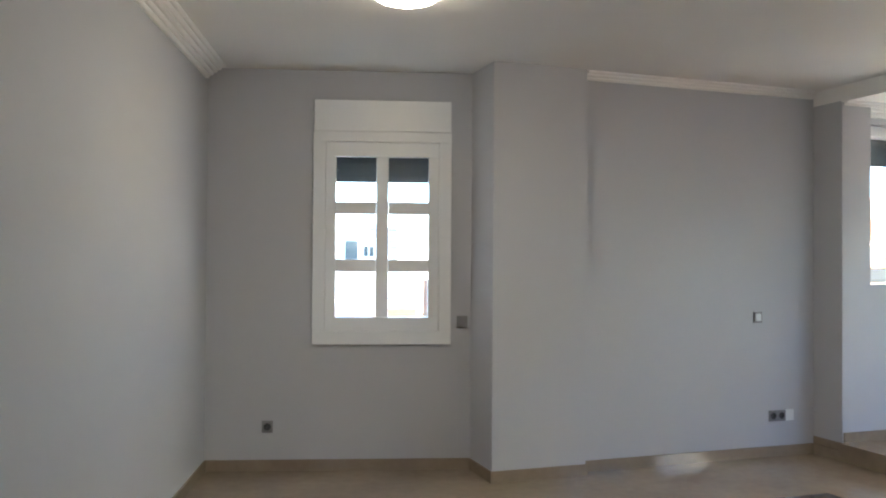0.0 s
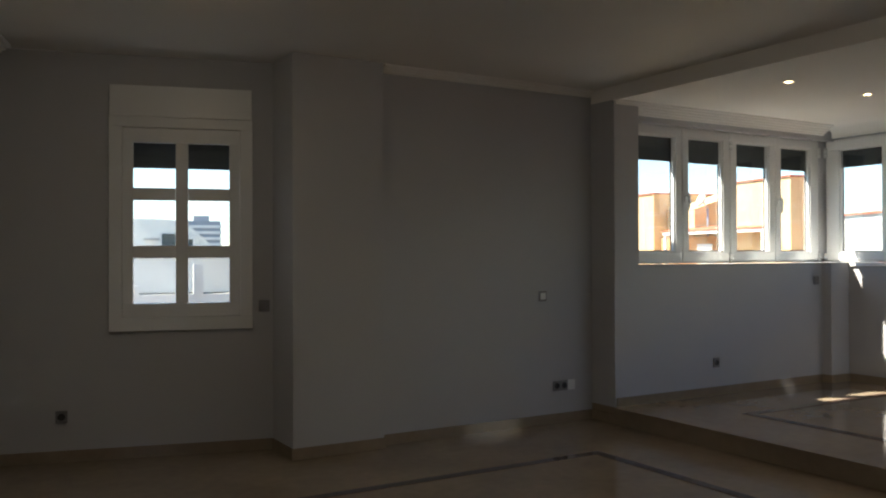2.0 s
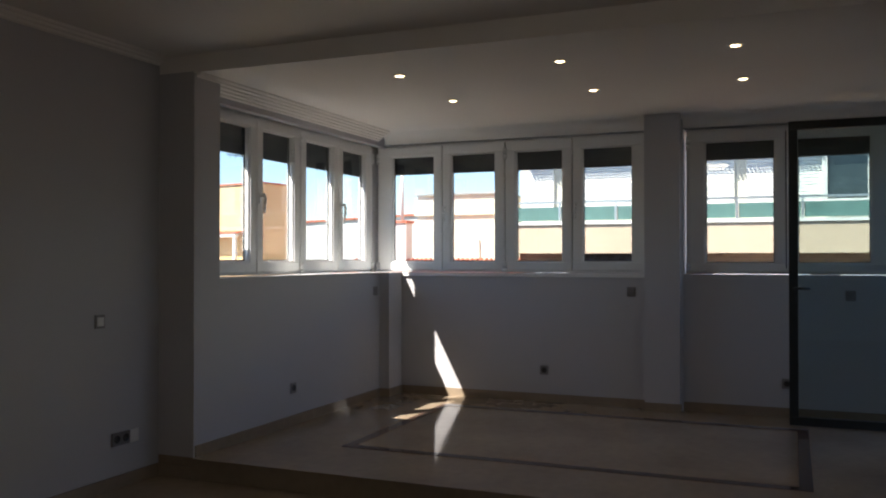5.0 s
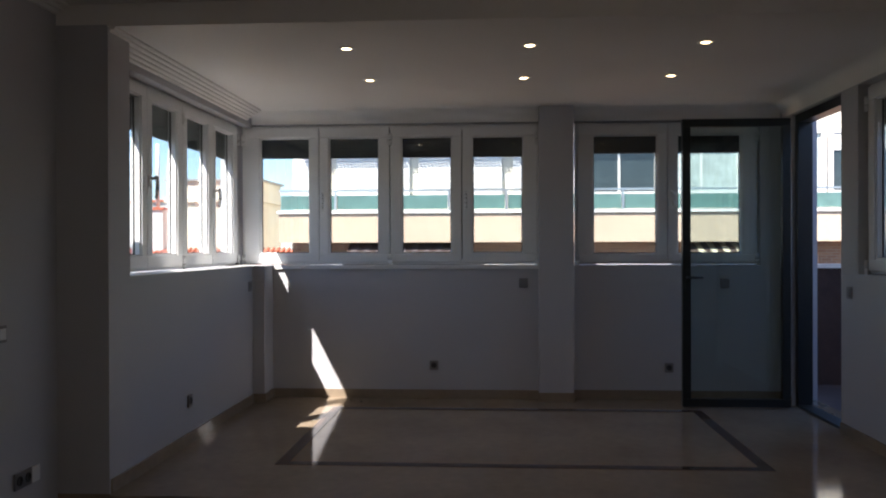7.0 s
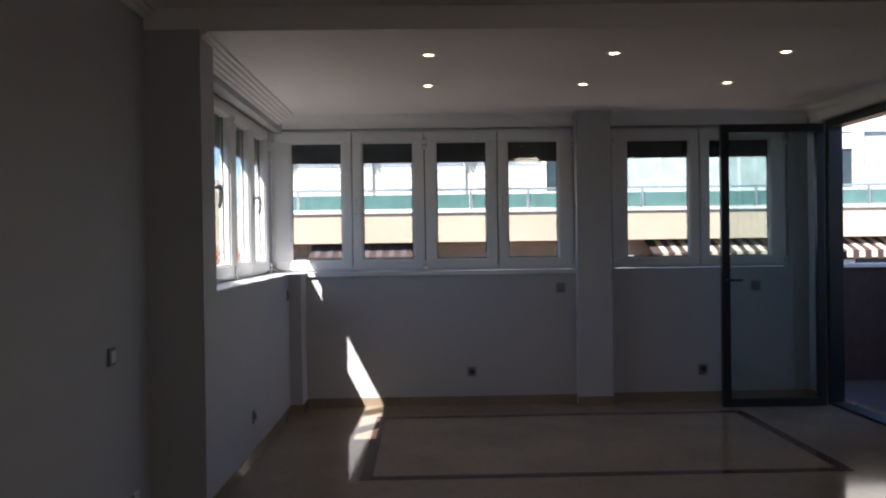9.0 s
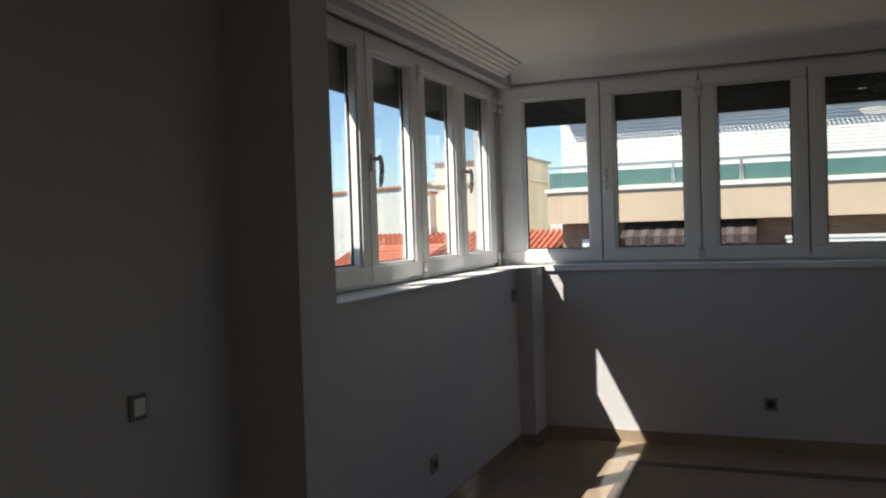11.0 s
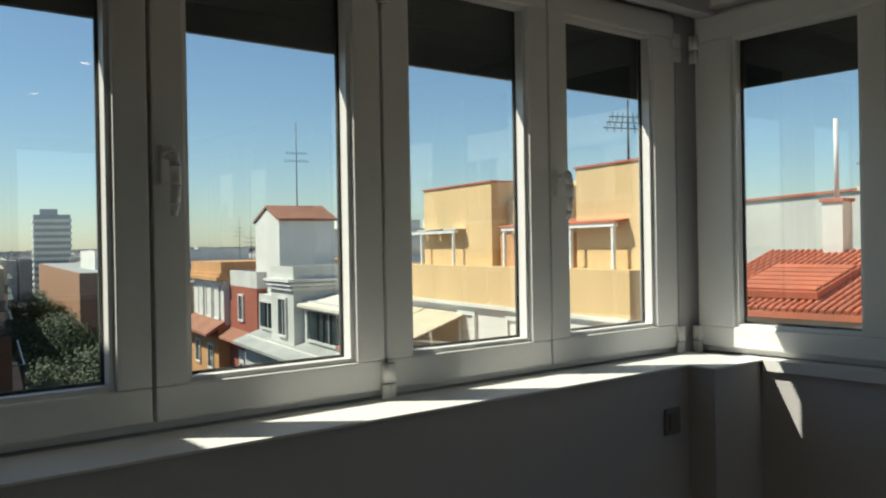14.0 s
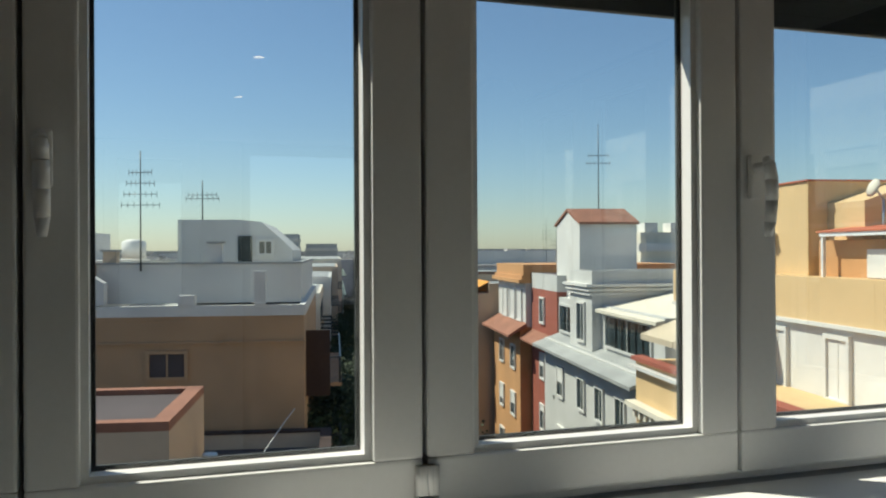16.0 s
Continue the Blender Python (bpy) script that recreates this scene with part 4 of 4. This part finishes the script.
# high-rise and far city
hh = thing("high_rise", "distant grey office tower with banded floors", "building", OUT)
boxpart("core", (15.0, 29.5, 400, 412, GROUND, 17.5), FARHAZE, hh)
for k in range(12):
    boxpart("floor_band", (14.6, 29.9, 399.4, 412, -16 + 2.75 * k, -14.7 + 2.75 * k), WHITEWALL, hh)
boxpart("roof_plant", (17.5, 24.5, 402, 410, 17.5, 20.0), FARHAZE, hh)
for v0, v1, u, zt in ((-26, -14, 330, 8.5), (-12, 1, 360, 5.0), (-44, -30, 300, 6)):
    hq = thing("office_block", "distant bluish office block", "building", OUT)
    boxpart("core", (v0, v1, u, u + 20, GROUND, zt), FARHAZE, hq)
    for k in range(6):
        boxpart("floor_band", (v0 - 0.3, v1 + 0.3, u - 0.3, u + 20, zt - 3.0 - 3.2 * k, zt - 1.8 - 3.2 * k), FARROOF, hq)
rng = random.Random(5)
bm = bmesh.new()
for k in range(2600):
    d = 130 + 1900 * rng.random() ** 1.6
    a = radians(-35 + 100 * rng.random())
    v, u = d * math.sin(a), d * math.cos(a)
    if -17 < v < 24 + 0.01 * u and u < 420:
        continue
    w, l = 4 + 8 * rng.random(), 5 + 10 * rng.random()
    top = -6.0 + 5.5 * rng.random() + 0.0022 * d
    box(bm, v - w, v + w, u - l, u + l, GROUND, top)
    if rng.random() < 0.5:
        box(bm, v - 1.2, v + 1.0, u - 1.2, u + 1.4, top, top + 1.0 + 1.4 * rng.random())
thing("far_city", "distant jumble of pale and brown rooftops", "city", OUT, kind="stuff", bm=bm, mat=FARROOF)
bm = bmesh.new()
for k in range(60):
    a0 = radians(-60 + 140 * k / 60)
    a1 = radians(-60 + 140 * (k + 1) / 60)
    h0, h1 = [2 + 5 * abs(math.sin(j * 0.37) * math.cos(j * 0.11)) for j in (k, k + 1)]
    vs = [bm.verts.new((2300 * math.sin(a), 2300 * math.cos(a), z)) for a, z in ((a0, GROUND), (a1, GROUND), (a1, h1), (a0, h0))]
    bm.faces.new(vs)
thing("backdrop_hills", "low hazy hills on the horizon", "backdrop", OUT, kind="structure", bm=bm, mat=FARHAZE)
ha = house("apartment_building", "long white balconied block on the skyline", 44, 80, 118, 130, 4.2, CREAM)
for k in range(3):
    boxpart("balcony_band", (43.5, 80, 117.4, 118, -4.0 + 2.7 * k, -2.8 + 2.7 * k), WHITEWALL, ha)
for k in range(9):
    boxpart("chimney", (45 + 4 * k, 47 + 4 * k, 119, 122, 4.2, 5.6), WHITEWALL, ha)


# street trees
def tree(v, u, height, spread, seed):
    r = random.Random(seed)
    t = thing("street_tree", "tall dark green plane tree along the street", "tree", OUT @ pose(v, u, GROUND), "street trees")
    bm = bmesh.new()
    cyl(bm, (0, 0, 0), (0.1, 0, height * 0.45), 0.30, 0.20, 10)
    for k in range(7):
        a = 2 * math.pi * k / 7 + r.random()
        b = Vector((0.1, 0, height * (0.35 + 0.03 * k)))
        e = b + Vector((math.cos(a) * spread * 0.7, math.sin(a) * spread * 0.7, height * 0.3))
        cyl(bm, b, e, 0.12, 0.03, 7)
    part("trunk", bm, BARK, t)
    verts, faces = [], []
    for k in range(150):
        a, q = 2 * math.pi * r.random(), math.sqrt(r.random())
        hz = r.random()
        c = Vector((math.cos(a) * q * spread, math.sin(a) * q * spread, height * (0.5 + 0.48 * hz)))
        c.x *= 1 - 0.5 * hz * hz
        c.y *= 1 - 0.5 * hz * hz
        for j in range(44):
            p = c + Vector((r.gauss(0, 0.42), r.gauss(0, 0.42), r.gauss(0, 0.36)))
            d = Vector((r.gauss(0, 1), r.gauss(0, 1), r.gauss(0, 0.6))).normalized()
            e = d.orthogonal().normalized()
            s = 0.08 + 0.08 * r.random()
            i = len(verts)
            verts += [p - d * s, p + e * s * 0.6, p + d * s, p - e * s * 0.6]
            faces.append((i, i + 1, i + 2, i + 3))
    me = bpy.data.meshes.new("crown")
    me.from_pydata(verts, [], faces)
    me.materials.append(LEAF)
    crown = new("crown", me)
    crown.parent = t
    return t


base_trees = [tree(5.0, 50, 14.5, 3.6, 3), tree(2.2, 58, 15.5, 3.6, 9)]
k = 0
for u in (66, 74, 83, 93, 104, 117, 131, 148, 168):
    for v in (1.2, 6.2):
        copy_thing(base_trees[k % 2], OUT @ pose(v + 0.5 * math.sin(u), u, GROUND, 0, 0, 47 * k))
        k += 1
for v, u in ((5.6, 42), (1.5, 45), (6.2, 58)):
    copy_thing(base_trees[k % 2], OUT @ pose(v, u, GROUND - 1.0, 0, 0, 77 * k))
    k += 1
for j in range(3):
    copy_thing(base_trees[j % 2], OUT @ pose(0.2, 36 + 3 * j, GROUND + 1.5, 0, 0, 40 * j))

# ---- outside east: block opposite ----
FX = 15.0
EDGE = 3.5
EAST = pose(FX, 0, 0)
fb = thing("apartment_building", "apartment block with glass balconies and beige bands", "building", EAST)
boxpart("wall", (0.6, 12, -45, EDGE, GROUND, 5.6), CREAM, fb)
boxpart("wall", (3.0, 12, -45, EDGE, 5.6, 9.0), CREAM, fb)
boxpart("brick_wall", (0.40, 0.6, -45, EDGE, GROUND, 1.41), BRICKWALL, fb)
boxpart("beige_band", (-0.25, 0.6, -45, EDGE + 0.2, 1.42, 2.18), BEIGE, fb)
boxpart("slab_edge", (-0.30, 0.6, -45, EDGE + 0.25, 2.182, 2.26), WHITEWALL, fb)
for k in range(32):
    y = EDGE + 0.15 - 1.5 * k
    boxpart("rail_glass", (-0.20, -0.18, y - 1.42, y, 2.29, 2.66), GREENGLASS, fb)
    boxpart("rail_post", (-0.24, -0.16, y - 1.49, y - 1.43, 2.262, 2.76), STEEL, fb)
boxpart("handrail", (-0.24, -0.14, -45, EDGE + 0.2, 2.76, 2.81), STEEL, fb)
for y0, y1 in ((3.5, 2.55), (2.3, 0.3), (0.05, -2.2), (-2.5, -4.6)):
    sh = bmesh.new()
    for j in range(18):
        box(sh, 0.50, 0.60, y1, y0, 2.7 + 0.085 * j, 2.777 + 0.085 * j)
    part("roller_shutter", sh, SHUTTER, fb, "white closed roller shutter")
boxpart("lintel", (0.1, 0.6, -4.2, EDGE - 0.05, 4.25, 4.49), WHITEWALL, fb)
bm = bmesh.new()
for k in range(95):
    cyl(bm, (-0.15, EDGE + 0.1 - 0.10 * k, 4.53), (0.7, EDGE + 0.1 - 0.10 * k, 4.60), 0.034, n=8)
part("corrugated_roof", bm, ROOFGREY, fb)
# enclosed balconies: white framed panes with pale curtains behind some
for k in range(18):
    y = -5.3 - 2.15 * k
    facade_window(fb, "v", (0.45, y), 2.75, 1.85, 1.5, 0.1, WHITEWALL, glass=CURTAIN if k % 3 else WINDARK, shutter=0.3 if k % 2 else 0.0)


def awning_with_valance(y0, y1, stripes):
    """A folding awning with a scalloped valance; stripes: its second colour."""
    aw = bmesh.new()
    prism(aw, [(-0.55, 1.02), (0.38, 1.36), (0.38, 1.40), (-0.55, 1.06)], y1, y0, "y")
    n = int((y0 - y1) / 0.16)
    for j in range(0, n, 2):
        box(aw, -0.57, -0.55, y1 + 0.16 * j, y1 + 0.16 * j + 0.15, 0.84, 1.05)
    a = part("awning", aw, DARKBRICK, fb, "striped balcony awning with scalloped edge")
    bm = bmesh.new()
    for j in range(1, n, 2):
        box(bm, -0.57, -0.55, y1 + 0.16 * j, y1 + 0.16 * j + 0.15, 0.88, 1.05)
        prism(bm, [(-0.552, 1.067), (0.37, 1.405), (0.37, 1.409), (-0.552, 1.071)], y1 + 0.16 * j, y1 + 0.16 * j + 0.15, "y")
    part("stripe", bm, stripes, a)


for y0, y1, st in ((1.9, -1.1, ROOFDARK), (-7.0, -10.1, CANVAS), (-11.9, -14.9, CANVAS), (-17.0, -20.0, ROOFDARK)):
    awning_with_valance(y0, y1, st)
    boxpart("recess", (0.33, 0.395, y1 + 0.1, y0 - 0.1, -1.2, 1.0), WINDARK, fb)
    bm = bmesh.new()
    box(bm, 0.26, 0.325, y0 - 0.75, y0 - 0.67, -1.2, 0.8)
    box(bm, 0.26, 0.325, y0 - 0.67, y0 - 0.1, 0.72, 0.8)
    part("balcony_door_frame", bm, PVC, fb)
for y0, y1 in ((-1.7, -4.0), (-4.6, -6.6)):
    bm = bmesh.new()
    box(bm, -0.12, 0.39, y1, y0, 0.93, 1.0)
    box(bm, -0.10, -0.04, y1 + 0.03, y0 - 0.03, 0.3, 0.93)
    part("shutter_box", bm, WHITEWALL, fb, "white ledge under the brickwork")
ac = thing("air_conditioner", "white wall-mounted air conditioner with round fan", "air conditioner", pose(FX + 0.15, EDGE - 1.0, 0.45))
boxpart("body", (-0.1, 0.24, -0.43, 0.43, 0, 0.58), PVC, ac, bevel=0.02)
bm = bmesh.new()
lathe(bm, (0, 0, 0), [(0.0, 0.02), (0.06, 0.02), (0.07, 0.005), (0.2, 0.004), (0.215, 0.015), (0.225, 0.0)], 28)
bmesh.ops.transform(bm, matrix=Matrix.Translation((-0.102, 0.1, 0.29)) @ Matrix.Rotation(radians(-90), 4, "Y"), verts=bm.verts)
part("fan_grille", bm, PLATE, ac)
boxpart("bracket", (-0.05, 0.24, -0.4, 0.4, -0.05, -0.002), STEEL, ac)

# red tiled roof, chimney and pale blocks beside it
rt = thing("tiled_roof_house", "low house with terracotta tiled roof", "building", None)
boxpart("wall", (13.4, 21.9, 3.85, 9.4, GROUND, 0.0), CREAM, rt)
bm = bmesh.new()
prism(bm, [(13.0, 0.12), (17.0, 1.22), (21.0, 0.12), (21.0, 0.0), (17.0, 1.1), (13.0, 0.0)], 3.75, 9.6, "y")
part("roof_deck", bm, TILE, rt)
bm = bmesh.new()
for k in range(38):
    y = 3.82 + 0.154 * k
    for j in range(13):
        a, b = j / 13, (j + 1.15) / 13
        cyl(bm, (13.0 + 4 * a, y, 0.15 + 1.1 * a), (13.0 + 4 * min(b, 1), y, 0.15 + 1.1 * min(b, 1) + 0.015), 0.058, 0.048, 6)
tagged(part("roof_tiles", bm, TILE, rt), kind="stuff")
bm = bmesh.new()
turn = pose(13.5, 6.6, 0.36, 0, -14, 0)
box(bm, 0, 1.9, 0, 1.9, 0.0, 0.14, m=turn)
for k in range(6):
    box(bm, 0.05 + 0.31 * k, 0.30 + 0.31 * k, 0.05, 1.85, 0.14, 0.19, m=turn)
part("hatch", bm, TILE, rt, "raised terracotta roof hatch with slats")
ch = thing("chimney", "white chimney with red cap and steel flue", "chimney", pose(17.0, 7.9, 0.95))
boxpart("stack", (-0.24, 0.24, -0.24, 0.24, 0, 1.45), WHITEWALL, ch)
boxpart("cap", (-0.29, 0.29, -0.29, 0.29, 1.45, 1.53), TILE, ch)
bm = bmesh.new()
cyl(bm, (0, 0, 1.53), (0, 0, 3.4), 0.055)
part("flue", bm, SHUTTER, ch)
cc = thing("roof_block", "cream rendered roof block with a cornice band", "building", None)
boxpart("wall", (22.0, 25.0, 6.3, 9.6, GROUND, 2.9), CREAM, cc)
boxpart("cornice_band", (21.9, 25.1, 6.2, 9.7, 2.9, 3.05), CREAM, cc)
boxpart("upper_wall", (22.0, 25.0, 6.3, 9.6, 3.05, 3.65), CREAM, cc)
boxpart("coping", (21.9, 25.1, 6.2, 9.7, 3.65, 3.72), ROOFGREY, cc)
boxpart("hatch_door", (21.92, 21.99, 7.1, 7.3, 1.3, 2.0), SHUTTER, cc)
gw = thing("gable_house", "grey gabled party wall with red coping", "building", None)
bm = bmesh.new()
prism(bm, [(6.0, GROUND), (6.0, 2.6), (12.0, 3.4), (22.0, 3.0), (22.0, GROUND)], 30.0, 38.0, "x")
part("wall", bm, GREYWALL, gw)
bm = bmesh.new()
prism(bm, [(5.9, 2.6), (12.0, 3.4), (22.1, 3.0), (22.1, 3.1), (12.0, 3.5), (5.9, 2.7)], 29.9, 38.1, "x")
part("coping", bm, TILE, gw)

# roof clutter
def roof_tank(v, u, z, r, hgt):
    t = thing("water_tank", "small pale rooftop water tank", "tank", OUT @ pose(v, u, z))
    bm = bmesh.new()
    lathe(bm, (0, 0, 0), [(0.0, hgt + 0.1), (r * 0.6, hgt + 0.08), (r, hgt - 0.05), (r, 0.0), (0.0, 0.0)], 20)
    part("tank_body", bm, SHUTTER, t)


roof_tank(15.6, 54.0, -0.05, 0.5, 0.9)
roof_tank(-10.2, 45.0, 1.2, 0.6, 1.0)
for k, (v, u, z) in enumerate(((-8.6, 34.2, 0.9), (-4.6, 34.0, 1.2), (16.5, 60.0, 0.65), (18.0, 63.0, 0.65), (14.5, 70.0, -1.8), (16.0, 46.5, -1.2))):
    c = thing("roof_chimney", "short rendered roof chimney with a grey cap", "chimney", OUT @ pose(v, u, z))
    boxpart("stack", (-0.25, 0.25, -0.25, 0.25, 0.0, 0.75), WHITEWALL if k % 2 else BEIGE, c)
    boxpart("cap", (-0.33, 0.33, -0.33, 0.33, 0.75, 0.83), ROOFGREY, c)
for v, u, z, hgt in ((17.5, 62.0, 0.65, 3.5), (24.0, 90.0, -1.0, 5.0), (-11.5, 40.0, 2.5, 2.4), (30.0, 118.0, 0.0, 6.0)):
    antenna(v, u, z, hgt, 3)
